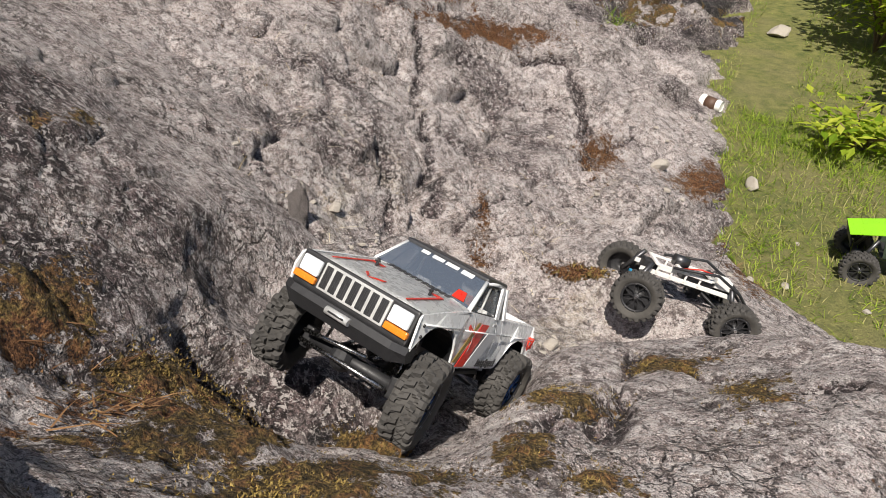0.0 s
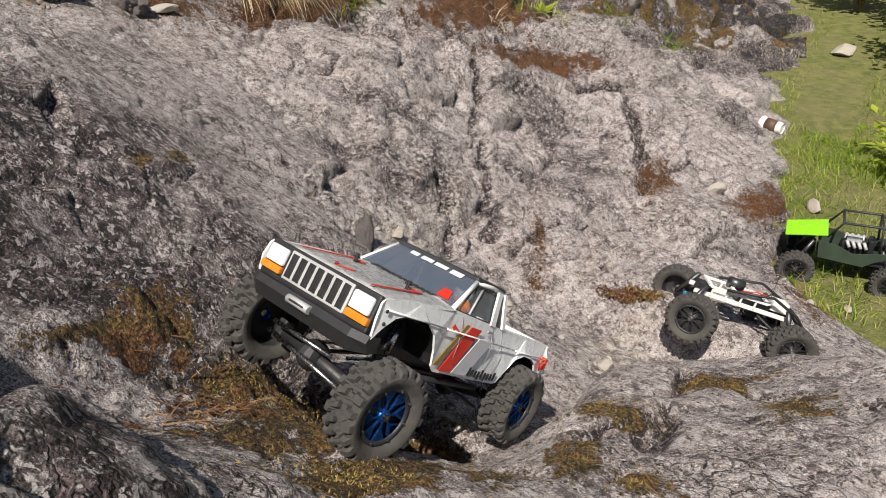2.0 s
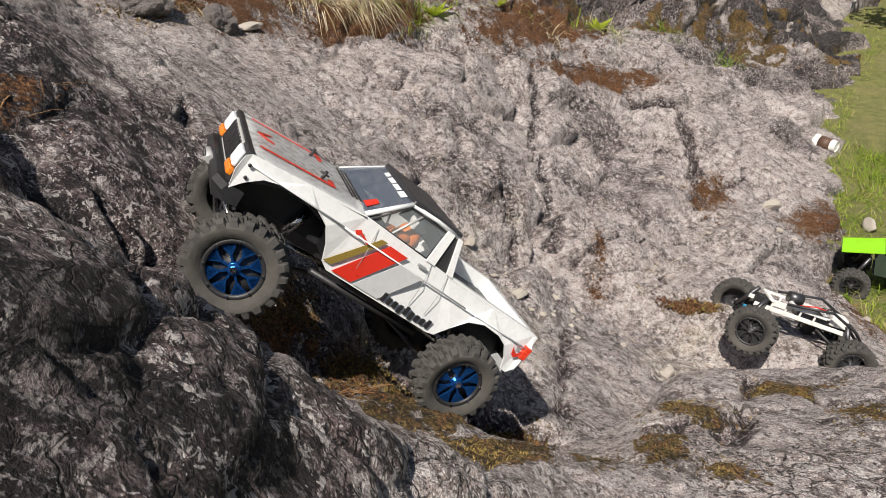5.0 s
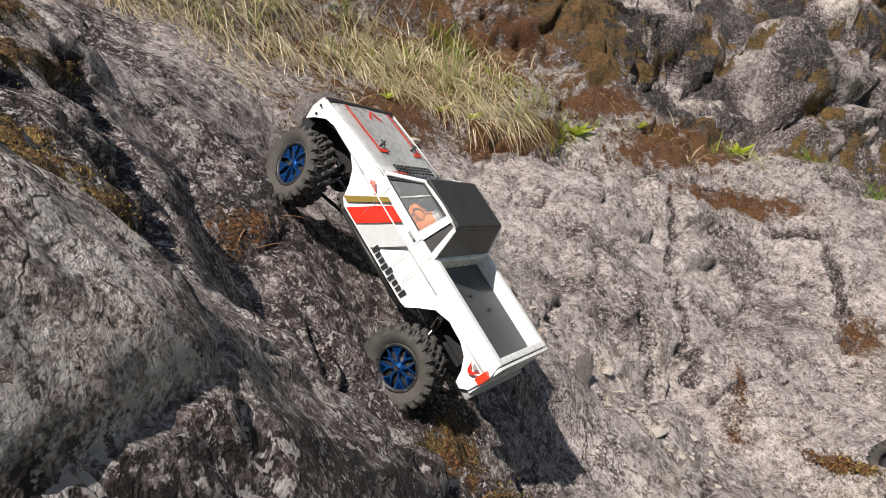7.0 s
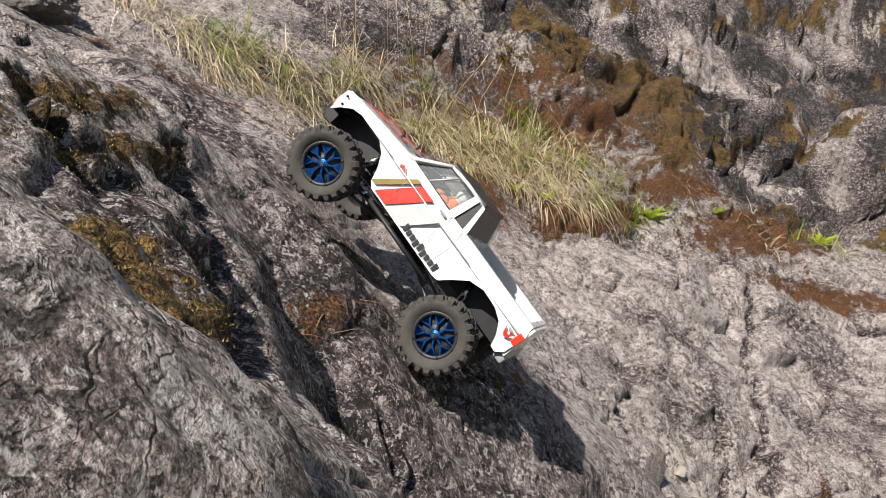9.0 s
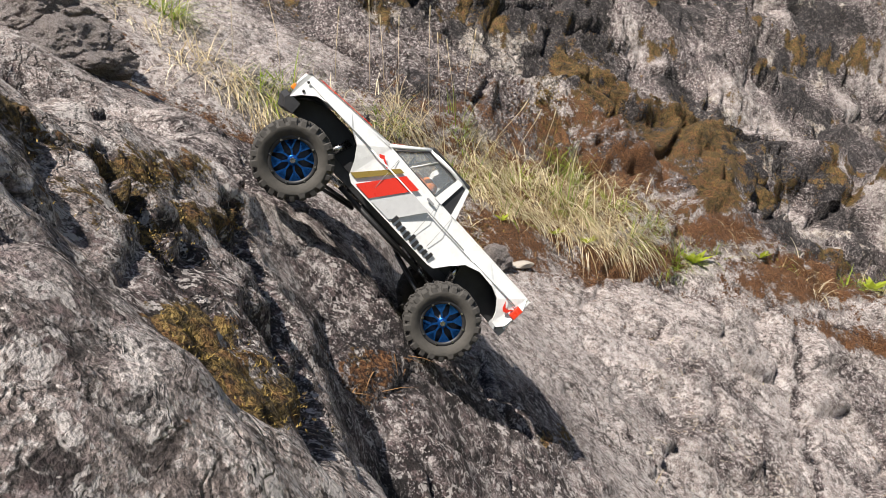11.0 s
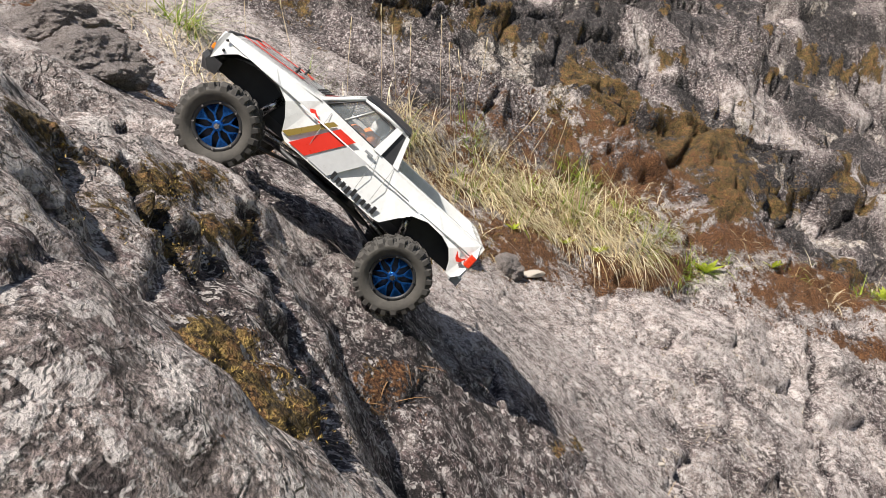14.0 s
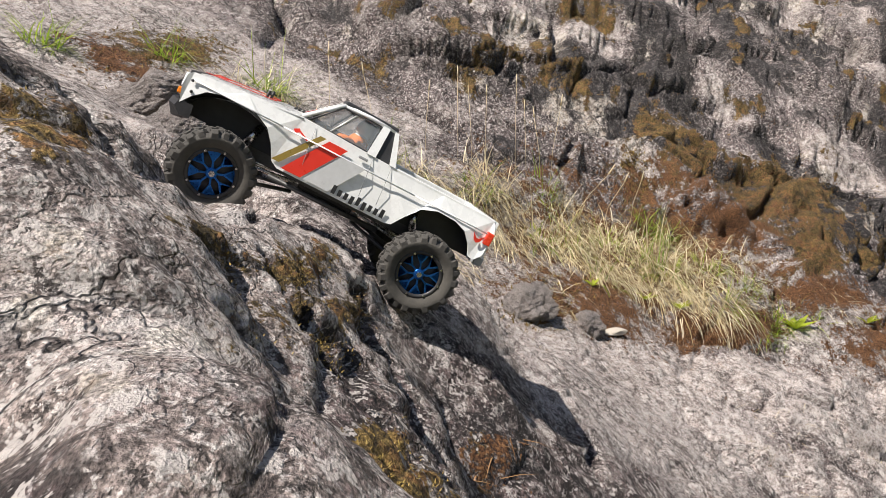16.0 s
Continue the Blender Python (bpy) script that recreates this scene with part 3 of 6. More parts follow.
def build_rock():
    gx = steps((-7, -2.5, 0.25), (-2.5, -1.0, 0.03), (-1.0, -0.5, 0.008), (-0.5, 0.35, 0.004), (0.35, 1.0, 0.0075), (1.0, 2.6, 0.013), (2.6, 4.8, 0.026), (4.8, 9, 0.12))
    gy = steps((-2.2, -0.4, 0.06), (-0.4, 0.1, 0.01), (0.1, 0.75, 0.004), (0.75, 1.3, 0.006), (1.3, 2.0, 0.0095), (2.0, 3.0, 0.012), (3.0, 4.6, 0.02), (4.6, 8, 0.05), (8, 12, 0.3))
    nx, ny = len(gx), len(gy)
    x, y = [a.ravel() for a in np.meshgrid(gx, gy, indexing="ij")]
    z, owner = base_height(x, y)
    z = np.where(y < -0.4, z - (-0.4 - y) * 0.55, z)
    z = np.minimum(z, 9.0)
    z += rising(y, 5.0, 9.0) * rising(x, 1.5, 5.0) * 5.0
    foot = (1.99 + 0.92 * (x - 2.53) - y) / 1.36
    z -= rising(x, 2.6, 3.4) * rising(foot, 0.02, 0.7) * 0.9
    z -= rising(x, 2.1, 2.6) * (1 - rising(y, 1.2, 1.6)) * 0.5
    # ledges and bulges
    p = np.stack([x, y, z], 1)
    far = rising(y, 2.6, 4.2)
    warp = np.stack([fbm(p * 3, 2, 31), fbm(p * 3, 2, 41), fbm(p * 3, 2, 51)], 1) * 0.05
    q = p + warp
    mass = {k: (owner == n).astype(float) for n, k in enumerate(MASSES)}
    d = 0.009 * fbm(q * 6, 3, 3) + 0.0022 * fbm(q * 45, 2, 13) + far * (0.06 * fbm(q * 1.8, 4, 21, True) + 0.035 * fbm(q * 7, 4, 25, True))
    d += rising(y, 1.15, 1.6) * rising(x, 0.35, 0.7) * (0.016 * fbm(q * 8, 3, 71, True) + 0.006 * fbm(q * 26, 2, 75, True))
    dirt = np.zeros(len(x))
    broken = rising(fbm(p * 4.5, 3, 61), 0.0, 0.5)
    # joints: beds dip along the slab, blocks break between them
    slabby = rising(y, 1.15, 1.6) * rising(x, 0.35, 0.7)
    bed = q @ np.array([[0.80, 0.45, -0.20], [-0.40, 0.85, 0.50], [0.45, -0.28, 0.85]])
    for size, amp, sharp, seed, where in ((0.34, 0.055, 0.06, 100, slabby * (1 - far * 0.5)), (0.12, 0.014, 0.06, 120, slabby), (0.045, 0.0045, 0.1, 140, 0.35 + 0.65 * slabby), (0.17, 0.010, 0.05, 160, 1 - slabby), (0.85, 0.17, 0.05, 180, far), (0.34, 0.050, 0.06, 200, far)):
        on = where > 0.02
        step, edge = fracture(bed[on] / size * np.array([0.55, 1.0, 1.35]), seed)
        d[on] += where[on] * amp * (step * rising(edge, 0, 0.28) - 0.62 * np.exp(-(edge / sharp) ** 2))
        if size > 0.1:
            soil = (0.75 if size > 0.3 else 0.4) * broken[on]
            dirt[on] = np.maximum(dirt[on], soil * where[on] * np.exp(-(edge / sharp) ** 2))
    for width, depth, line in CRACKS:
        wob = 0.02 * fbm(p * 14, 2, 81)
        near = np.full(len(x), 9.0)
        for (ax, ay), (bx, by) in zip(line, line[1:]):
            ux, uy = bx - ax, by - ay
            t = np.clip(((x - ax) * ux + (y - ay) * uy) / (ux * ux + uy * uy), 0, 1)
            near = np.minimum(near, np.hypot(x - ax - t * ux, y - ay - t * uy))
        gap = np.exp(-((near + wob) / width) ** 2)
        d -= depth * gap
        dirt = np.maximum(dirt, 1.1 * np.exp(-((near + wob) / (1.4 * width)) ** 2))
    masks = {k: np.zeros(len(x)) for k in ("moss", "litter", "dark", "scar")}
    ragged = 0.35 * fbm(p * 9, 3, 111) + 0.3 * fbm(p * 30, 3, 117)
    for kind, cx, cy, rx, ry, turn, force in PATCHES:
        ux, uy = x - cx, y - cy
        a, b = ux * math.cos(turn) + uy * math.sin(turn), -ux * math.sin(turn) + uy * math.cos(turn)
        masks[kind] = np.maximum(masks[kind], force * np.exp(-0.7 * ((a / rx) ** 2 + (b / ry) ** 2) * (1 + ragged)))
    for k in masks:
        masks[k] = np.clip(masks[k] * (1 + 0.9 * ragged), 0, 1.6)
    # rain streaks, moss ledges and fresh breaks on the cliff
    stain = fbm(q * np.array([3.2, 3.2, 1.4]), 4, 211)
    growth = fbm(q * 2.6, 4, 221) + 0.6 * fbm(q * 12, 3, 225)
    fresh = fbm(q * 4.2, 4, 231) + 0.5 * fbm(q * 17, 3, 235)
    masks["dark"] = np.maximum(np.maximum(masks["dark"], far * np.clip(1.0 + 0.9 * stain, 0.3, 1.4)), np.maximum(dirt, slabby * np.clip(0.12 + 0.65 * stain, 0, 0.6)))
    # lichen plus painted shade: darker on the knoll's right face, lighter on its top
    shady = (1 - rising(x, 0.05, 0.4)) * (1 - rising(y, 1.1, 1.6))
    lichen_shade = 0.42 + 0.65 * rising(x, -0.08, 0.04) * (1 - rising(y, 0.5, 0.7)) + 0.32 * rising(y, 0.65, 0.85) * rising(x, -0.3, -0.1)
    lichen_shade -= 0.08 * (1 - rising(x, -0.2, -0.06)) * (1 - rising(y, 0.5, 0.75))
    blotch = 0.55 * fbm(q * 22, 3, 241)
    masks["dark"] = np.maximum(masks["dark"], shady * np.clip(lichen_shade + 0.7 * stain + blotch, 0, 1.2))
    masks["moss"] = np.where(far > 0.3, masks["moss"] * np.clip(0.75 + 0.9 * growth, 0, 1.4), masks["moss"])
    masks["moss"] = np.maximum(masks["moss"], far * 0.75 * rising(growth, 0.25, 0.75))
    masks["scar"] = np.where(far > 0.3, masks["scar"] * np.clip(0.5 + 0.8 * fresh, 0, 1), masks["scar"])
    masks["scar"] = np.maximum(masks["scar"], far * 0.6 * rising(fresh, 0.4, 0.85))
    d += 0.005 * masks["moss"] * (1 + fbm(p * 70, 2, 91))
    # along the normal
    Z = z.reshape(nx, ny)
    sx, sy = np.gradient(Z, gx, axis=0).ravel(), np.gradient(Z, gy, axis=1).ravel()
    ln = np.sqrt(1 + sx * sx + sy * sy)
    p = np.stack([x - d * sx / ln, y - d * sy / ln, z + d / ln], 1)
    ix, iy = np.meshgrid(np.arange(nx - 1), np.arange(ny - 1), indexing="ij")
    a = (ix * ny + iy).ravel()
    quads = np.stack([a, a + ny, a + ny + 1, a + 1], 1)
    qowner = owner[quads[:, 0]]
    for k, mass in enumerate(MASSES):
        mine = quads[qowner == k]
        used, back = np.unique(mine, return_inverse=True)
        me = bpy.data.meshes.new(ROCKS[mass][0])
        me.vertices.add(len(used))
        me.vertices.foreach_set("co", p[used].astype(np.float32).ravel())
        me.loops.add(mine.size)
        me.loops.foreach_set("vertex_index", back.ravel().astype(np.int32))
        me.polygons.add(len(mine))
        me.polygons.foreach_set("loop_start", np.arange(0, mine.size, 4, dtype=np.int32))
        me.update(calc_edges=True)
        me.polygons.foreach_set("use_smooth", np.ones(len(mine), bool))
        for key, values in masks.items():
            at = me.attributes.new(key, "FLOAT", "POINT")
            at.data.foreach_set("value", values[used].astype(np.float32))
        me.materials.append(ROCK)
        ob = new(ROCKS[mass][0], me)
        tagged(ob, ROCKS[mass][1], "rock", kind="structure")
    return gx, gy, p.reshape(nx, ny, 3)


ROCKS = {
    "near": ("rock_knoll", "dark lichen-crusted granite knoll with brown moss seams"),
    "flank": ("rock_flank", "steep purplish-grey granite flank that the truck climbs"),
    "groove": ("rock_groove", "mossy shaded groove between two granite masses"),
    "hump": ("rock_hump", "rounded grey granite hump with ochre moss"),
    "gully": ("rock_gully", "gritty granite gully with pale stones"),
    "slab": ("rock_slab", "sunlit light grey cracked granite slab"),
    "bank": ("rock_bank", "rock bank under moss, litter and dry grass"),
    "cliff": ("rock_cliff", "rough granite cliff with dark stains and moss"),
    "low": ("rock_foot", "low granite foot running into the grass"),
}
GX, GY, SURF = build_rock()


def rock_at(x, y):
    """The rock's finished height near a place."""
    i = int(np.clip(np.searchsorted(GX, x), 1, len(GX) - 2))
    j = int(np.clip(np.searchsorted(GY, y), 1, len(GY) - 2))
    return float(SURF[i, j, 2])


def meadow_height(x, y):
    return -0.03 + 0.05 * math.sin(0.9 * x + 0.4) * math.sin(0.7 * y) + 0.002 * max(0, x - 3) * max(0, y)


def build_ground():
    gx = steps((-220, -20, 20), (-20, -2, 2), (-2, 8, 0.1), (8, 20, 1), (20, 220, 20))
    gy = steps((-220, -20, 20), (-20, -3, 1), (-3, 9, 0.1), (9, 20, 1), (20, 220, 20))
    verts, faces = [], []
    ny = len(gy)
    for a in gx:
        for b in gy:
            z = meadow_height(min(max(a, -5), 12), min(max(b, -5), 12))
            verts.append((a, b, z + 0.012 * noise.noise((a * 4, b * 4, 0))))
    for i in range(len(gx) - 1):
        for j in range(ny - 1):
            k = i * ny + j
            faces.append((k, k + ny, k + ny + 1, k + 1))
    me = bpy.data.meshes.new("ground")
    me.from_pydata(verts, [], faces)
    for poly in me.polygons:
        poly.use_smooth = True
    me.materials.append(SOIL)
    tagged(new("ground", me), "worn grassy ground below the rocks", "ground", kind="structure")


build_ground()

# ---- shapes ----
def part(name, bm, mat, parent=None, label="", m=None, smooth=False):
    """Links a bmesh as one mesh object under a thing or a part."""
    me = bpy.data.meshes.new(name)
    bm.normal_update()
    bm.to_mesh(me)
    bm.free()
    if smooth:
        for poly in me.polygons:
            poly.use_smooth = True
    for one in mat if isinstance(mat, (list, tuple)) else [mat]:
        me.materials.append(one)
    return part_of(name, me, parent, label, m)


def part_of(name, me, parent=None, label="", m=None):
    ob = new(name, me)
    if m is not None:
        ob.matrix_basis = m
    if parent is not None:
        ob.parent = parent
    if label:
        tagged(ob, label)
    return ob


def box(cx, cy, cz, sx, sy, sz, bevel=0.0, bm=None, turn=None, segments=2):
    out = bm or bmesh.new()
    m = Matrix.Translation((cx, cy, cz)) @ (turn or Matrix()) @ Matrix.Diagonal((sx, sy, sz, 1))
    made = bmesh.ops.create_cube(out, size=1, matrix=m)
    if bevel:
        edges = list({e for v in made["verts"] for e in v.link_edges})
        bmesh.ops.bevel(out, geom=edges, offset=bevel, segments=segments, affect="EDGES", profile=0.6)
    return out


def tube(points, r, bm=None, sides=8, r2=None):
    """A round bar along points."""
    out = bm or bmesh.new()
    pts = [Vector(p) for p in points]
    rings = []
    for k, p in enumerate(pts):
        d = (pts[min(k + 1, len(pts) - 1)] - pts[max(k - 1, 0)]).normalized()
        side = d.orthogonal().normalized() if k == 0 else (side - d * side.dot(d)).normalized()
        up = d.cross(side)
        rr = r if r2 is None else r + (r2 - r) * k / (len(pts) - 1)
        rings.append([out.verts.new(p + rr * (math.cos(a) * side + math.sin(a) * up)) for a in [2 * math.pi * i / sides for i in range(sides)]])
    for a, b in zip(rings, rings[1:]):
        for i in range(sides):
            out.faces.new((a[i], a[(i + 1) % sides], b[(i + 1) % sides], b[i])).smooth = True
    out.faces.new(rings[0][::-1])
    out.faces.new(rings[-1])
    return out


def lathe(profile, sides=40, bm=None):
    """Turns (y, radius) pairs round the y axis."""
    out = bm or bmesh.new()
    rings = [[out.verts.new((r * math.cos(a), y, r * math.sin(a))) for a in [2 * math.pi * i / sides for i in range(sides)]] for y, r in profile]
    for a, b in zip(rings, rings[1:]):
        for i in range(sides):
            out.faces.new((a[i], b[i], b[(i + 1) % sides], a[(i + 1) % sides])).smooth = True
    return out


def plate(corners, thick, bm=None):
    """A flat panel from 3D corners, with its thickness behind it."""
    out = bm or bmesh.new()
    c = [Vector(p) for p in corners]
    n = sum(((c[i] - c[0]).cross(c[(i + 1) % len(c)] - c[0]) for i in range(1, len(c) - 1)), Vector()).normalized()
    front = [out.verts.new(p) for p in c]
    back = [out.verts.new(p - n * thick) for p in c]
    out.faces.new(front)
    out.faces.new(back[::-1])
    for i in range(len(c)):
        j = (i + 1) % len(c)
        out.faces.new((front[j], front[i], back[i], back[j]))
    bmesh.ops.triangulate(out, faces=[f for f in out.faces if len(f.verts) > 4])
    return out


# ---- wheels ----
WHEEL_MESHES = {}


def tyre_mesh(r, w):
    """One moulded tyre: side walls, a carcass and chunky lugs that wrap over its shoulders."""
    walls = [(-0.62, 0.56), (-0.80, 0.62), (-0.97, 0.73), (-1.0, 0.80)]
    rows = [-0.99, -0.97, -0.90, -0.82, -0.58, -0.55, -0.30, -0.06, -0.03, 0.03, 0.06, 0.30, 0.55, 0.58, 0.82, 0.90, 0.97, 0.99]
    sides = 176
    bm = bmesh.new()
    rings = []

    def ring(y, radius):
        rings.append([bm.verts.new((radius(k) * math.cos(a), y * w / 2, radius(k) * math.sin(a))) for k, a in enumerate([2 * math.pi * i / sides for i in range(sides)])])

    for y, q in walls:
        ring(y, lambda k, q=q: q * r)
    for y in rows:
        edge = 0.90 - 0.07 * max(0, (abs(y) - 0.82) / 0.17)

        def radius(k, y=y, edge=edge):
            shift = 4 if y > 0 else 0
            if abs(y) >= 0.56:
                on = (k + shift) % 8 < 5 if (k + shift) // 8 % 2 else (k + shift) % 8 < 4 and abs(y) < 0.95
            else:
                on = 0.04 < abs(y) < 0.57 and (k + shift + int(6 * abs(y)) + 3) % 8 < 4
            return r * (edge + (0.095 if on else 0.0))

        ring(y, radius)
    for y, q in [(-y, q) for y, q in walls[::-1]]:
        ring(y, lambda k, q=q: q * r)
    for a, b in zip(rings, rings[1:]):
        for i in range(sides):
            bm.faces.new((a[i], b[i], b[(i + 1) % sides], a[(i + 1) % sides]))
    return bm


def rim_mesh(r, w):
    """The rim's barrel, dished centre and hub, turned in one piece."""
    y0 = 0.30 * w
    return lathe([(-0.34 * w, 0.57 * r), (0.10 * w, 0.52 * r), (0.16 * w, 0.50 * r), (0.16 * w, 0.30 * r), (0.17 * w, 0.13 * r), (y0, 0.13 * r), (y0 * 1.05, 0.11 * r), (y0 * 1.05, 0.0)], 32)


def spoke_mesh(r, w):
    """One forked spoke, from the hub out to the rim."""
    y0 = 0.30 * w
    out = [(0.11, -0.20), (0.27, -0.075), (0.51, -0.30), (0.52, -0.225), (0.32, 0.0), (0.52, 0.225), (0.51, 0.30), (0.27, 0.075), (0.11, 0.20)]
    return plate([(q * r * math.cos(a), y0, q * r * math.sin(a)) for q, a in out][::-1], 0.09 * w)


def ring_mesh(r, w):
    return lathe([(0.30 * w, 0.50 * r), (0.36 * w, 0.51 * r), (0.37 * w, 0.58 * r), (0.33 * w, 0.61 * r), (0.24 * w, 0.60 * r)], 36)


def bolt_mesh(r, w):
    bm = bmesh.new()
    bmesh.ops.create_cone(bm, segments=6, radius1=0.028 * r, radius2=0.032 * r, depth=0.05 * w, cap_ends=True, matrix=Matrix.Rotation(math.pi / 2, 4, "X"))
    return bm


def nut_mesh(r, w):
    bm = bmesh.new()
    bmesh.ops.create_cone(bm, segments=6, radius1=0.07 * r, radius2=0.075 * r, depth=0.10 * w, cap_ends=True, matrix=Matrix.Translation((0, 0.34 * w, 0)) @ Matrix.Rotation(math.pi / 2, 4, "X"))
    return bm


def wheel(parent, m, r=0.060, w=0.046, rim=None, tread=None, label=""):
    """A beadlock wheel under a vehicle: rim, with tyre, ring, spokes and bolts on it. Its outer face looks along +y."""
    rim, tread = rim or BLUE, tread or RUBBER
    key = (r, w, rim.name, tread.name)
    if key not in WHEEL_MESHES:
        made = {}
        for name, make, mat in (("wheel", rim_mesh, rim), ("tyre", tyre_mesh, tread), ("beadlock_ring", ring_mesh, BLACK), ("spoke", spoke_mesh, rim), ("bolt", bolt_mesh, STEEL), ("hub_nut", nut_mesh, STEEL)):
            me = bpy.data.meshes.new(name)
            bm = make(r, w)
            bmesh.ops.recalc_face_normals(bm, faces=bm.faces)
            bm.to_mesh(me)
            bm.free()
            me.materials.append(mat)
            if name == "wheel":
                me.materials.append(BLACK)
                for poly in me.polygons:
                    if poly.center.y < 0.215 * w:
                        poly.material_index = 1
            if name == "tyre":
                me.materials.append(RUBBER_DUST)
                for poly in me.polygons:
                    c = poly.center
                    if math.hypot(c.x, c.z) < 0.84 * r:
                        poly.material_index, poly.use_smooth = 1, True
            made[name] = me
        WHEEL_MESHES[key] = made
    made = WHEEL_MESHES[key]
    root = part_of("wheel", made["wheel"], parent, label, m)
    for name in ("tyre", "beadlock_ring", "hub_nut"):
        part_of(name, made[name], root)
    for k in range(8):
        part_of("spoke", made["spoke"], root, "", Matrix.Rotation(2 * math.pi * k / 8, 4, "Y"))
        a = 2 * math.pi * (k + 0.5) / 8
        part_of("bolt", made["bolt"], root, "", pose(math.cos(a) * 0.545 * r, 0.385 * w, math.sin(a) * 0.545 * r))
    return root


# ---- the climbing truck: x ahead, y to its left, origin between the hubs ----
def side_y(z):
    """Half width of the shell at a height."""
    return 0.0965 - 0.010 * max(0.0, min(1.0, (z - 0.098) / 0.024))


SIDE = ((0.234, 0.064), (0.240, 0.086), (0.239, 0.104), (0.233, 0.109), (0.160, 0.117), (0.080, 0.124), (-0.060, 0.121), (-0.150, 0.121), (-0.236, 0.121),
        (-0.243, 0.104), (-0.241, 0.066), (-0.232, 0.055), (-0.222, 0.056), (-0.214, 0.072), (-0.200, 0.087), (-0.180, 0.094), (-0.150, 0.095),
        (-0.126, 0.086), (-0.110, 0.066), (-0.096, 0.046), (-0.085, 0.0435), (0.083, 0.0435), (0.094, 0.050), (0.104, 0.070), (0.118, 0.088),
        (0.140, 0.099), (0.185, 0.100), (0.208, 0.093), (0.224, 0.078))


def decal(truck, name, mat, corners, s=1, label="", lift=0.0013):
    """A thin film on the side, from (x, z) corners."""
    pts = [(x, s * (side_y(z) + lift), z) for x, z in corners]
    if s > 0:
        pts = pts[::-1]
    return part(name, plate(pts, 0.0009), mat, truck, label)


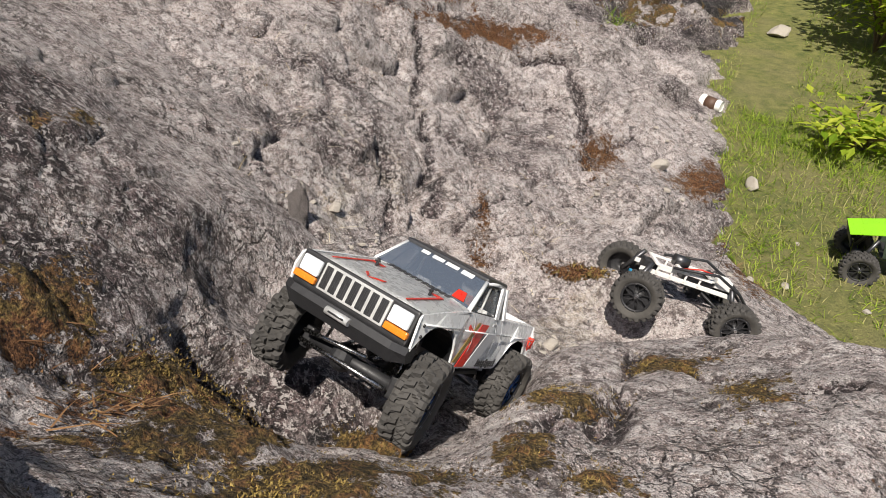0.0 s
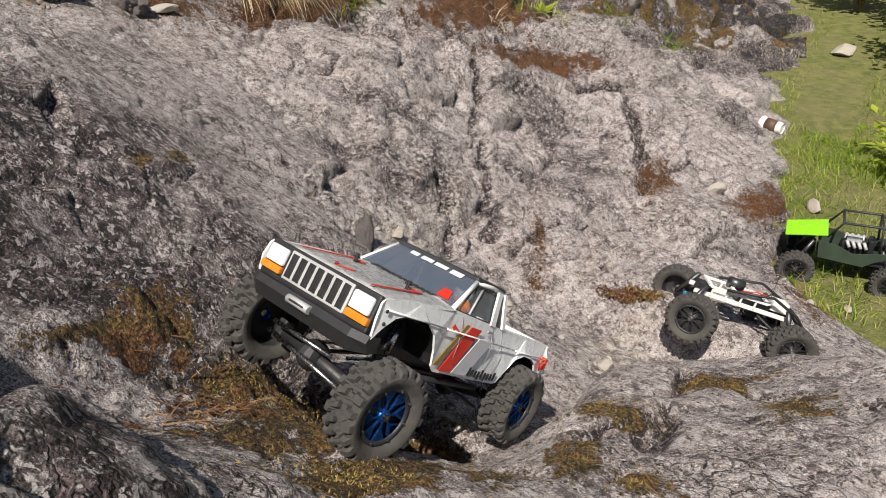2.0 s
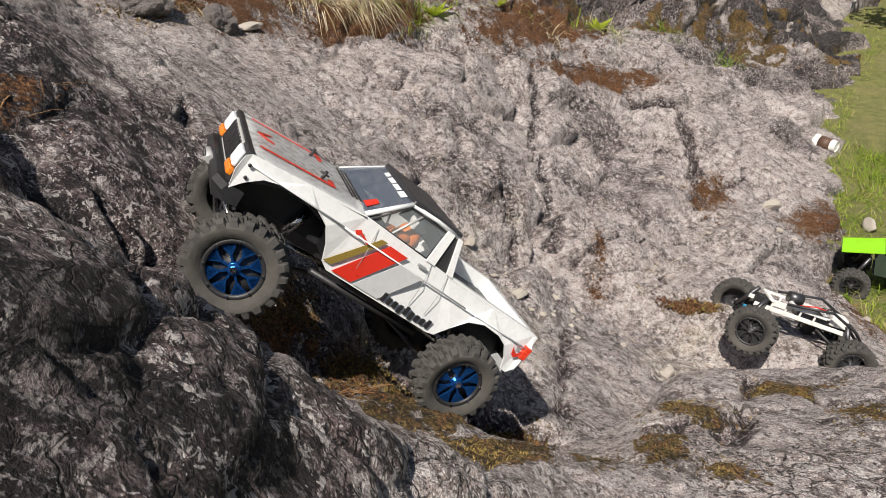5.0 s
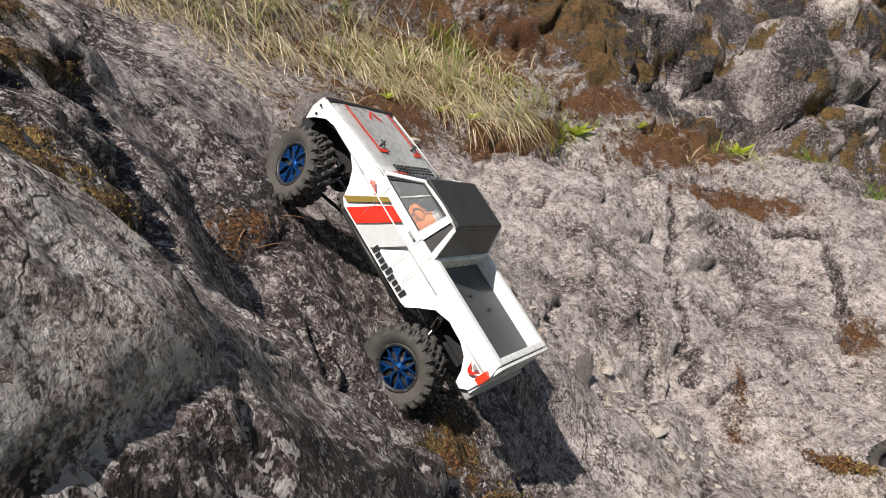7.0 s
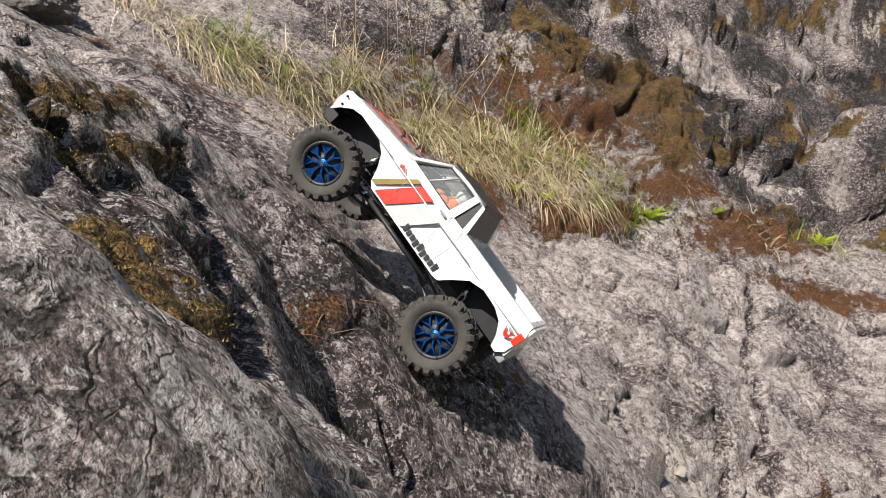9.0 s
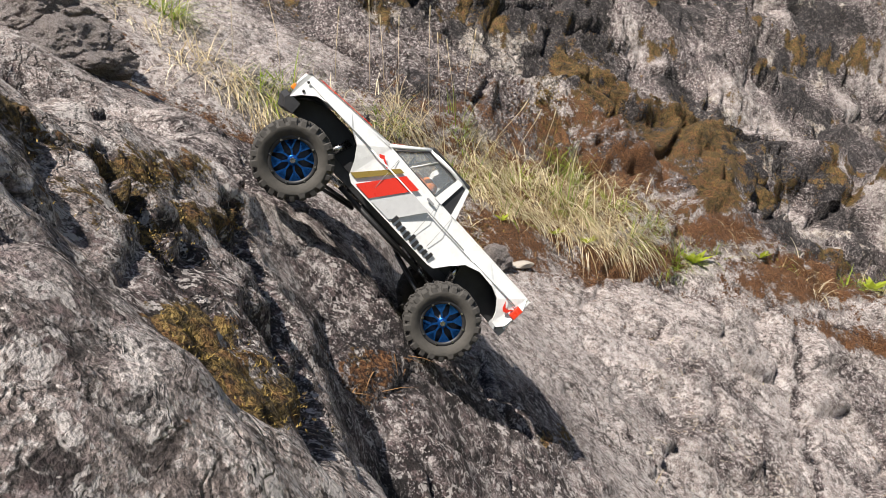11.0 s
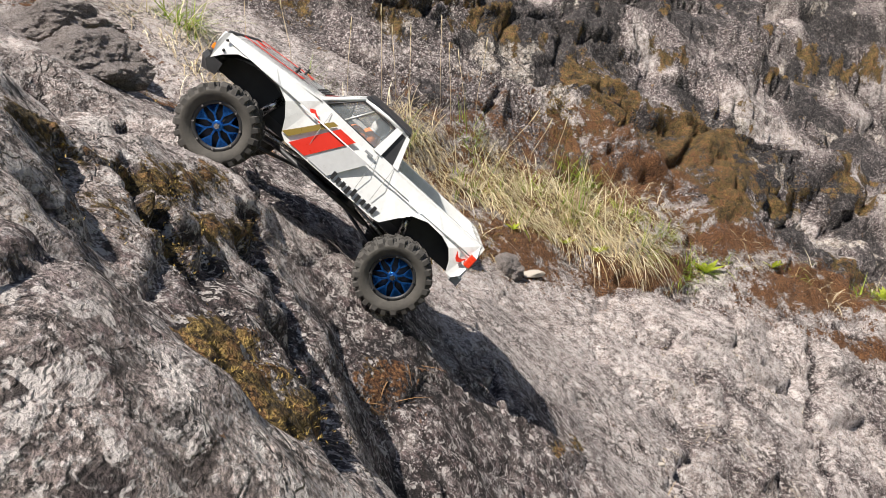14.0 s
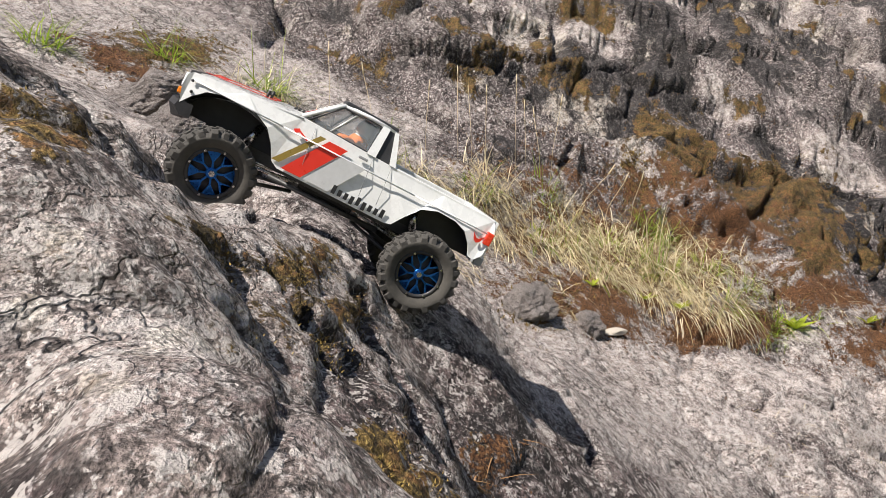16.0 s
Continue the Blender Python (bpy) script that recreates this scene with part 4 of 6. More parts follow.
def build_truck():
    truck = tagged(new("rock_crawler_truck"), "white radio-controlled pickup with red stripes climbing the rock", "toy truck")
    truck.empty_display_size = 0.1
    for s in (1, -1):
        pts = [(x, s * side_y(z), z) for x, z in SIDE]
        part("side_panel", plate(pts if s < 0 else pts[::-1], 0.003), WHITE, truck)
        # wheel-arch liners
        for cx, half in ((0.163, 0.070), (-0.168, 0.068)):
            bm = bmesh.new()
            prev = None
            for k in range(13):
                a = math.pi * k / 12
                x, z = cx + half * math.cos(a), 0.050 + 0.046 * math.sin(a)
                ring = [bm.verts.new((x, s * 0.092, z)), bm.verts.new((x, s * 0.045, z))]
                if prev:
                    bm.faces.new((prev[0], ring[0], ring[1], prev[1]))
                prev = ring
            bmesh.ops.solidify(bm, geom=bm.faces[:], thickness=0.002)
            box(cx, s * 0.046, 0.072, half * 2, 0.003, 0.045, 0, bm)
            part("arch_liner", bm, BLACK, truck)
        # door outline and handle
        for (xa, za), (xb, zb) in (((0.060, 0.119), (0.052, 0.050)), ((-0.030, 0.120), (-0.036, 0.062)), ((-0.060, 0.119), (-0.064, 0.062))):
            tube(((xa, s * (side_y(za) + 0.0004), za), ((xa + xb) / 2, s * (side_y((za + zb) / 2) + 0.0004), (za + zb) / 2), (xb, s * (side_y(zb) + 0.0004), zb)), 0.0004, seam := bmesh.new(), 5)
            part("door_seam", seam, GREYD, truck)
        part("door_handle", box(-0.018, s * 0.0925, 0.112, 0.014, 0.0025, 0.004, 0.001), GREYD, truck, "grey door handle")
        crease = bmesh.new()
        for x0, x1 in ((0.100, 0.230), (-0.108, 0.098), (-0.236, -0.110)):
            tube(((x0, s * 0.0962, 0.0995), (x1, s * 0.0962, 0.0995)), 0.0011, crease, 6)
        part("body_crease", crease, WHITE, truck)
        # three slanted stripes, key mark, sill bars, rear emblem
        decal(truck, "ochre_stripe", GOLD, ((0.0955, 0.053), (0.084, 0.053), (0.040, 0.112), (0.049, 0.112)), s)
        decal(truck, "red_stripe", RED, ((0.078, 0.047), (0.049, 0.047), (0.006, 0.111), (0.035, 0.111)), s)
        decal(truck, "grey_stripe", PALEGREY, ((0.045, 0.047), (0.006, 0.047), (-0.028, 0.100), (0.010, 0.100)), s)
        decal(truck, "key_mark", RED, ((0.086, 0.104), (0.079, 0.108), (0.075, 0.104), (0.082, 0.100)), s, "small red key mark")
        decal(truck, "key_shank", RED, ((0.077, 0.1035), (0.076, 0.1055), (0.062, 0.099), (0.063, 0.097)), s)
        x = 0.002
        for k in range(9):
            low = 0.0480 if k not in (3, 5) else 0.0455
            tall = 0.0125 if k in (0, 4, 8) else 0.0095
            decal(truck, "sill_bar", BLACK, ((x, low), (x - 0.0058, low), (x - 0.0058, 0.0480 + tall), (x, 0.0480 + tall)), s)
            x -= 0.0096
        decal(truck, "emblem", RED, ((-0.212, 0.094), (-0.217, 0.083), (-0.222, 0.080), (-0.227, 0.083), (-0.231, 0.094), (-0.2245, 0.087), (-0.2195, 0.087)), s, "red chevron emblem")
        decal(truck, "emblem_core", GREYD, ((-0.216, 0.096), (-0.2215, 0.089), (-0.227, 0.096)), s)
        # lamps
        part("tail_lamp", box(-0.2385, s * 0.0885, 0.093, 0.011, 0.0185, 0.020, 0.0015), REDLENS, truck, "red tail lamp")
        part("headlamp", box(0.2405, s * 0.0705, 0.0945, 0.007, 0.030, 0.021, 0.003), LAMPW, truck, "clear square headlamp")
        part("turn_lamp", box(0.2405, s * 0.072, 0.0785, 0.008, 0.034, 0.009, 0.002), AMBER, truck, "amber turn lamp")
        for k, (x, z) in enumerate(((0.230, 0.098), (0.226, 0.084))):
            part("screw", lathe([(0, 0.0022), (0.0015, 0.0022), (0.002, 0.0)], 8), BLACK, truck, m=pose(x, s * 0.0965, z, 0 if s > 0 else 180))
    # bonnet, cowl
    bm = bmesh.new()
    rows = []
    for k in range(9):
        u = k / 8
        x, z = 0.2375 - 0.157 * u, 0.1085 + 0.0165 * u - 0.004 * (1 - min(1, u * 8))
        rows.append([bm.verts.new((x, y, z + dz)) for y, dz in ((-0.0885, -0.003), (-0.080, 0.001), (-0.050, 0.0035), (-0.044, 0.0025), (0, 0.0035), (0.044, 0.0025), (0.050, 0.0035), (0.080, 0.001), (0.0885, -0.003))])
    for a, b in zip(rows, rows[1:]):
        for i in range(8):
            bm.faces.new((a[i], a[i + 1], b[i + 1], b[i]))
    bmesh.ops.solidify(bm, geom=bm.faces[:], thickness=0.003)
    bmesh.ops.recalc_face_normals(bm, faces=bm.faces)
    bonnet = part("bonnet", bm, WHITE, truck, smooth=True)

    def on_bonnet(x, y):
        u = (0.2375 - x) / 0.157
        return (x, y, 0.1085 + 0.0165 * u + 0.0052)

    for s in (1, -1):
        for pts in (((0.225, s * 0.060), (0.225, s * 0.0575), (0.125, s * 0.0560), (0.125, s * 0.060)), ((0.132, s * 0.056), (0.132, s * 0.040), (0.125, s * 0.038), (0.125, s * 0.056))):
            c = [on_bonnet(*p) for p in pts]
            part("bonnet_stripe", plate(c if s < 0 else c[::-1], 0.001), RED, bonnet)
        pin = bmesh.new()
        tube(((0.140, s * 0.045, 0.118), (0.140, s * 0.045, 0.133)), 0.0022, pin, 8)
        tube(((0.134, s * 0.045, 0.1285), (0.147, s * 0.045, 0.1285)), 0.0012, pin, 6)
        part("body_pin", pin, BLACK, bonnet)
    for pts in (((0.222, -0.002), (0.206, 0.012), (0.200, 0.012), (0.212, 0.002)), ((0.222, -0.004), (0.212, -0.008), (0.200, -0.018), (0.206, -0.018))):
        part("bonnet_emblem", plate([on_bonnet(*p) for p in pts][::1], 0.001), RED, bonnet)
    vents = bmesh.new()
    for i in range(11):
        for j in range(3):
            x, y, z = on_bonnet(0.098 - 0.006 * j, -0.05 + 0.01 * i)
            box(x, y, z - 0.0008, 0.003, 0.006, 0.0014, 0, vents)
    part("cowl_vent", vents, BLACK, bonnet)
    # nose: frame, slotted grille, valance
    part("nose_frame", box(0.2345, 0, 0.0885, 0.009, 0.180, 0.044, 0.003), BLACK, truck, "black grille surround")
    grille = part("grille", box(0.2385, 0, 0.090, 0.005, 0.104, 0.035, 0.0015), SILVER, truck, "silver seven-slot grille")
    for k in range(7):
        y = -0.0435 + 0.0145 * k
        slot = part("grille_slot", box(0.2405, y, 0.090, 0.0025, 0.0105, 0.029, 0.001), BLACK, grille)
    for k in range(7):
        y = -0.0435 + 0.0145 * k
        ribs = bmesh.new()
        for j in range(3):
            box(0.2419, y - 0.003 + 0.003 * j, 0.090, 0.001, 0.0008, 0.026, 0, ribs)
        part("grille_rib", ribs, DARKSTEEL, grille)
    bm = bmesh.new()
    sec = ((0.228, 0.068), (0.248, 0.067), (0.250, 0.058), (0.240, 0.042), (0.226, 0.044))
    ends = [[bm.verts.new((x - (0.012 if abs(y) > 0.08 else 0), y, z + (0.006 if abs(y) > 0.08 and z < 0.05 else 0))) for x, z in sec] for y in (-0.096, -0.078, 0.078, 0.096)]
    for a, b in zip(ends, ends[1:]):
        for i in range(5):
            bm.faces.new((a[i], a[(i + 1) % 5], b[(i + 1) % 5], b[i]))
    bm.faces.new(ends[0][::-1])
    bm.faces.new(ends[-1])
    bmesh.ops.recalc_face_normals(bm, faces=bm.faces)
    part("front_bumper", bm, BLACK, truck, "black moulded front bumper")
    fair = bmesh.new()
    tube(((0.2505, -0.018, 0.059), (0.2505, 0.018, 0.059)), 0.0052, fair, 12)
    part("fairlead", fair, SILVER, truck, "silver fairlead plate")
    part("fairlead_slot", tube(((0.2545, -0.012, 0.059), (0.2545, 0.012, 0.059)), 0.0017, None, 8), BLACK, truck)
    part("rear_bumper", box(-0.242, 0, 0.056, 0.018, 0.176, 0.016, 0.004), GREYD, truck, "grey rear bumper")
    part("tailgate", plate(((-0.2395, -0.088, 0.121), (-0.2395, 0.088, 0.121), (-0.2415, 0.093, 0.062), (-0.2415, -0.093, 0.062))[::-1], 0.004), WHITE, truck)
    # load bed
    part("bed_liner", box(-0.150, 0, 0.0985, 0.166, 0.150, 0.003, 0), CARBON, truck, "grey carbon-weave bed liner")
    walls = bmesh.new()
    for s in (1, -1):
        box(-0.150, s * 0.0815, 0.1105, 0.176, 0.012, 0.0235, 0.002, walls)
    box(-0.2325, 0, 0.110, 0.010, 0.160, 0.0235, 0.002, walls)
    box(-0.0665, 0, 0.110, 0.008, 0.160, 0.0235, 0.002, walls)
    part("bed_wall", walls, WHITE, truck)
    part("bed_pin", box(-0.120, 0.012, 0.102, 0.006, 0.004, 0.006, 0.001), BLACK, truck)
    part("bed_pin", box(-0.150, -0.020, 0.102, 0.004, 0.006, 0.006, 0.001), BLACK, truck)
    # cab: pillars, roof, panes
    bt, tt, rt, rb = (0.084, 0.083, 0.124), (0.036, 0.071, 0.166), (-0.045, 0.071, 0.167), (-0.064, 0.083, 0.121)
    for s in (1, -1):
        flip = lambda p: (p[0], s * p[1], p[2])
        part("a_pillar", tube([flip(bt), flip(tt)], 0.0035, None, 6), WHITE, truck)
        part("roof_rail", tube([flip(tt), flip((-0.004, 0.0725, 0.168)), flip(rt)], 0.0035, None, 6), WHITE, truck)
        b0, b1 = (-0.022, 0.0845, 0.121), (-0.022, 0.0725, 0.166)
        quad = [flip(p) for p in ((-0.019, 0.0853, 0.120), (-0.033, 0.0853, 0.120), (-0.035, 0.0735, 0.166), (-0.024, 0.0735, 0.166))]
        part("b_pillar", plate(quad if s < 0 else quad[::-1], 0.004), WHITE, truck)
        quad = [flip(p) for p in ((-0.056, 0.0853, 0.120), (-0.066, 0.0853, 0.120), (-0.049, 0.0735, 0.166), (-0.043, 0.0735, 0.166))]
        part("c_pillar", plate(quad if s < 0 else quad[::-1], 0.004), WHITE, truck)
        quad = [flip(p) for p in ((-0.033, 0.0838, 0.121), (-0.056, 0.0838, 0.121), (-0.043, 0.0725, 0.164), (-0.034, 0.0725, 0.164))]
        part("quarter_pane", plate(quad if s < 0 else quad[::-1], 0.002), BLACK, truck, "black quarter window")
        quad = [flip(p) for p in ((0.078, 0.0835, 0.122), (-0.019, 0.0835, 0.122), (-0.024, 0.0715, 0.163), (0.036, 0.0715, 0.163))]
        pane = part("side_window", plate(quad if s < 0 else quad[::-1], 0.0008), GLASS, truck, "clear side window")
        pane.visible_shadow = False
        part("window_bar", tube([flip((0.040, 0.083, 0.123)), flip((0.014, 0.072, 0.164))], 0.0017, None, 6), BLACK if s < 0 else SILVER, truck)
        trim = bmesh.new()
        loop = [flip(p) for p in ((0.074, 0.0850, 0.1235), (-0.019, 0.0850, 0.1225), (-0.024, 0.0735, 0.1625), (0.037, 0.0735, 0.1625), (0.074, 0.0850, 0.1235))]
        tube(loop, 0.0014, trim, 5)
        part("window_trim", trim, BLACK, truck)
    part("roof", box(-0.0045, 0, 0.1685, 0.086, 0.148, 0.010, 0.0045, None, None, 3), MATT, truck, "matt black roof")
    screen = part("windscreen", plate(((0.086, -0.080, 0.126), (0.086, 0.080, 0.126), (0.0385, 0.069, 0.167), (0.0385, -0.069, 0.167)), 0.001), TINTED, truck, "tinted windscreen")
    screen.visible_shadow = False
    for k, (y, wide) in enumerate(((-0.040, 0.014), (-0.020, 0.020), (0.004, 0.022))):
        def on_screen(yy, u):
            return (0.087 - 0.0475 * u, yy, 0.1265 + 0.041 * u + 0.0008)
        part("banner_bar", plate((on_screen(y, 0.86), on_screen(y + wide, 0.86), on_screen(y + wide, 0.97), on_screen(y, 0.97)), 0.0006), WHITE, screen)
    part("banner_oval", plate((on_screen(0.032, 0.84), on_screen(0.052, 0.84), on_screen(0.052, 0.98), on_screen(0.032, 0.98)), 0.0006), WHITE, screen)
    part("screen_emblem", plate((on_screen(0.050, 0.08), on_screen(0.070, 0.08), on_screen(0.064, 0.36), on_screen(0.050, 0.36)), 0.0006), RED, screen)
    part("rear_pane", plate(((-0.0475, -0.070, 0.166), (-0.0475, 0.070, 0.166), (-0.064, 0.080, 0.122), (-0.064, -0.080, 0.122)), 0.002), MATT, truck)
    part("cab_floor", box(0.012, 0, 0.098, 0.145, 0.160, 0.004), BLACK, truck)
    part("dashboard", box(0.062, 0, 0.119, 0.030, 0.150, 0.014, 0.003), BLACK, truck)
    rimw = bmesh.new()
    tube([(0.040 + 0.004 * math.sin(a), 0.036 + 0.016 * math.cos(a), 0.128 + 0.015 * math.sin(a)) for a in [2 * math.pi * k / 16 for k in range(17)]], 0.0015, rimw, 5)
    part("steering_wheel", rimw, BLACK, truck)
    # seated figure, one plain shape
    fig = bmesh.new()
    for c, rad, sc in (((-0.004, 0.036, 0.118), 0.022, (0.8, 1.0, 1.1)), ((0.016, 0.036, 0.112), 0.015, (1.5, 1.2, 0.8)), ((0.014, 0.054, 0.122), 0.008, (2.0, 0.9, 0.9)), ((-0.006, 0.036, 0.147), 0.0145, (1, 1, 1.05))):
        bmesh.ops.create_uvsphere(fig, u_segments=14, v_segments=9, radius=rad, matrix=Matrix.Translation(c) @ Matrix.Diagonal((*sc, 1)))
    doll = part("seated_figure", fig, [ORANGE, HELMET], truck, "plain figure in orange with a pale helmet", smooth=True)
    for poly in doll.data.polygons:
        poly.material_index = 1 if poly.center.z > 0.1335 and poly.center.x < 0.012 else 0
    # chassis
    for s in (1, -1):
        part("frame_rail", box(0, s * 0.030, 0.040, 0.40, 0.004, 0.018, 0.001), DARKSTEEL, truck)
        part("rock_slider", tube(((0.090, s * 0.075, 0.026), (-0.085, s * 0.075, 0.026)), 0.004, None, 8), BLACK, truck)
        for x0, x1 in ((0.155, 0.05), (-0.155, -0.05)):
            part("suspension_link", tube(((x0, s * 0.055, -0.010), (x1, s * 0.026, 0.014)), 0.0030, None, 8), DARKSTEEL, truck)
            part("suspension_link", tube(((x0, s * 0.022, 0.016), (x1, s * 0.030, 0.030)), 0.0026, None, 8), STEEL, truck)
        for x0, x1 in ((0.150, 0.128), (-0.150, -0.125)):
            shock = part("shock_absorber", tube(((x1, s * 0.052, 0.082), ((x0 + x1) / 2, s * 0.056, 0.045)), 0.0060, None, 12), STEEL, truck, "bright shock absorber")
            part("shock_shaft", tube((((x0 + x1) / 2, s * 0.056, 0.047), (x0, s * 0.060, 0.000)), 0.0022, None, 8), STEEL, shock)
    part("skid_plate", plate(((0.060, -0.032, 0.022), (0.060, 0.032, 0.022), (-0.060, 0.032, 0.022), (-0.060, -0.032, 0.022)), 0.004), DARKSTEEL, truck)
    part("gearbox", box(0.0, 0, 0.040, 0.090, 0.050, 0.034, 0.004), BLACK, truck)
    part("motor", tube(((0.085, 0.0, 0.052), (0.030, 0.0, 0.052)), 0.017, None, 18), DARKSTEEL, truck)
    part("winch_servo", box(0.185, 0, 0.046, 0.030, 0.052, 0.022, 0.002), BLACK, truck)
    part("wire", tube(((0.17, 0.02, 0.055), (0.19, 0.035, 0.062), (0.205, 0.03, 0.050), (0.20, 0.01, 0.045)), 0.0012, None, 6), RED, truck)
    wheels = []
    for x, name in ((FRONT_X, "front_axle"), (-0.164, "rear_axle")):
        bm = tube(((0, -0.082, 0), (0, 0.082, 0)), 0.0085, None, 12)
        bmesh.ops.create_uvsphere(bm, u_segments=14, v_segments=10, radius=0.020, matrix=Matrix.Translation((0, -0.012, 0)) @ Matrix.Diagonal((1.1, 0.9, 1, 1)))
        for s in (1, -1):
            box(0, s * 0.072, 0, 0.018, 0.014, 0.030, 0.003, bm)
        axle = part(name, bm, BLACK, truck, "", pose(x, 0, 0))
        if x > 0:
            part("tie_rod", tube(((0.026, -0.070, -0.002), (0.026, 0.070, -0.002)), 0.0032, None, 8), STEEL, axle, "bright steering rod")
            part("drag_link", tube(((0.030, -0.066, 0.012), (0.024, 0.030, 0.020)), 0.0030, None, 8), STEEL, axle)
        wheels.append([axle, wheel(truck, pose(x, 0.105, 0)), wheel(truck, pose(x, -0.105, 0, 0, 0, 180))])
    return truck, wheels


FRONT_X = 0.168
TRUCK, AXLES = build_truck()


# ---- the bare crawler lying against the slab's foot ----
def framed(name, at, ahead, label, category):
    """A vehicle's Empty at a place, with x along ahead."""
    f = Vector(ahead).normalized()
    left = Vector((0, 0, 1)).cross(f).normalized()
    up = f.cross(left)
    ob = tagged(new(name), label, category)
    ob.matrix_basis = Matrix.Translation(at) @ Matrix((f, left, up)).transposed().to_4x4()
    ob.empty_display_size = 0.1
    return ob


def build_bare_crawler():
    v = framed("bare_crawler", (1.55, 1.16, 0.262), (-0.80, 0.50, 0.30), "bare radio-controlled crawler chassis with white frame and fat tyres", "toy truck")
    v.matrix_basis = v.matrix_basis @ pose(0, 0, 0, 10)
    for x, name in ((0.135, "front_axle"), (-0.135, "rear_axle")):
        bm = tube(((0, -0.08, 0), (0, 0.08, 0)), 0.010, None, 10)
        bmesh.ops.create_uvsphere(bm, u_segments=12, v_segments=8, radius=0.024, matrix=Matrix.Translation((0, 0.01, 0)))
        part(name, bm, BLACK, v, "", pose(x, 0, 0))
        for s in (1, -1):
            wheel(v, pose(x, s * 0.100, 0, 0, 0, (0 if s > 0 else 180) + (-28 if x > 0 else 0)), 0.066, 0.055, DARKSTEEL)
    for s in (1, -1):
        rail = part("frame_rail", box(0.0, s * 0.028, 0.052, 0.27, 0.004, 0.012, 0.001), PAPER, v, "white frame rail")
        part("frame_rail", box(0.02, s * 0.034, 0.078, 0.16, 0.004, 0.007, 0.001), PAPER, v)
        for x in (0.09, 0.05, 0.01, -0.03):
            part("frame_strut", box(x, s * 0.031, 0.065, 0.005, 0.004, 0.026, 0.001), PAPER, v)
        for x0, x1 in ((0.145, 0.05), (-0.145, -0.05)):
            part("suspension_link", tube(((x0, s * 0.05, -0.005), (x1, s * 0.026, 0.038)), 0.0035, None, 8), BLACK, v)
            part("shock_absorber", tube(((x0, s * 0.056, 0.006), ((x0 + x1) * 0.58, s * 0.042, 0.080)), 0.0065, None, 10), DARKSTEEL, v)
    for x in (0.10, 0.03, -0.06):
        part("cross_bar", box(x, 0, 0.080, 0.010, 0.070, 0.006, 0.001), PAPER, v)
    part("steering_link", box(0.145, 0.025, 0.030, 0.014, 0.036, 0.008, 0.002), CYAN, v, "bright blue steering link")
    part("servo", box(0.105, 0.0, 0.060, 0.040, 0.034, 0.026, 0.002), BLACK, v)
    part("battery", box(-0.03, 0.0, 0.062, 0.090, 0.040, 0.022, 0.003), DARKSTEEL, v)
    part("receiver_box", box(-0.10, 0.0, 0.075, 0.045, 0.042, 0.028, 0.003), PAPER, v)
    part("motor", tube(((0.0, -0.02, 0.09), (0.04, -0.02, 0.09)), 0.016, None, 14), DARKSTEEL, v)
    cage = bmesh.new()
    for s in (1, -1):
        tube(((0.06, s * 0.045, 0.085), (-0.06, s * 0.05, 0.105), (-0.135, s * 0.048, 0.075), (-0.19, s * 0.045, 0.030)), 0.004, cage, 8)
    tube(((-0.135, -0.048, 0.075), (-0.135, 0.048, 0.075)), 0.004, cage, 8)
    tube(((-0.19, -0.045, 0.030), (-0.19, 0.045, 0.030)), 0.004, cage, 8)
    part("rear_cage", cage, BLACK, v)
    part("wire", tube(((0.02, 0.01, 0.08), (-0.02, 0.03, 0.10), (-0.07, 0.02, 0.095)), 0.002, None, 6), RED, v)
    part("aerial", tube(((-0.06, 0.03, 0.09), (-0.05, 0.035, 0.16), (-0.035, 0.04, 0.23)), 0.0009, None, 5), BLACK, v)


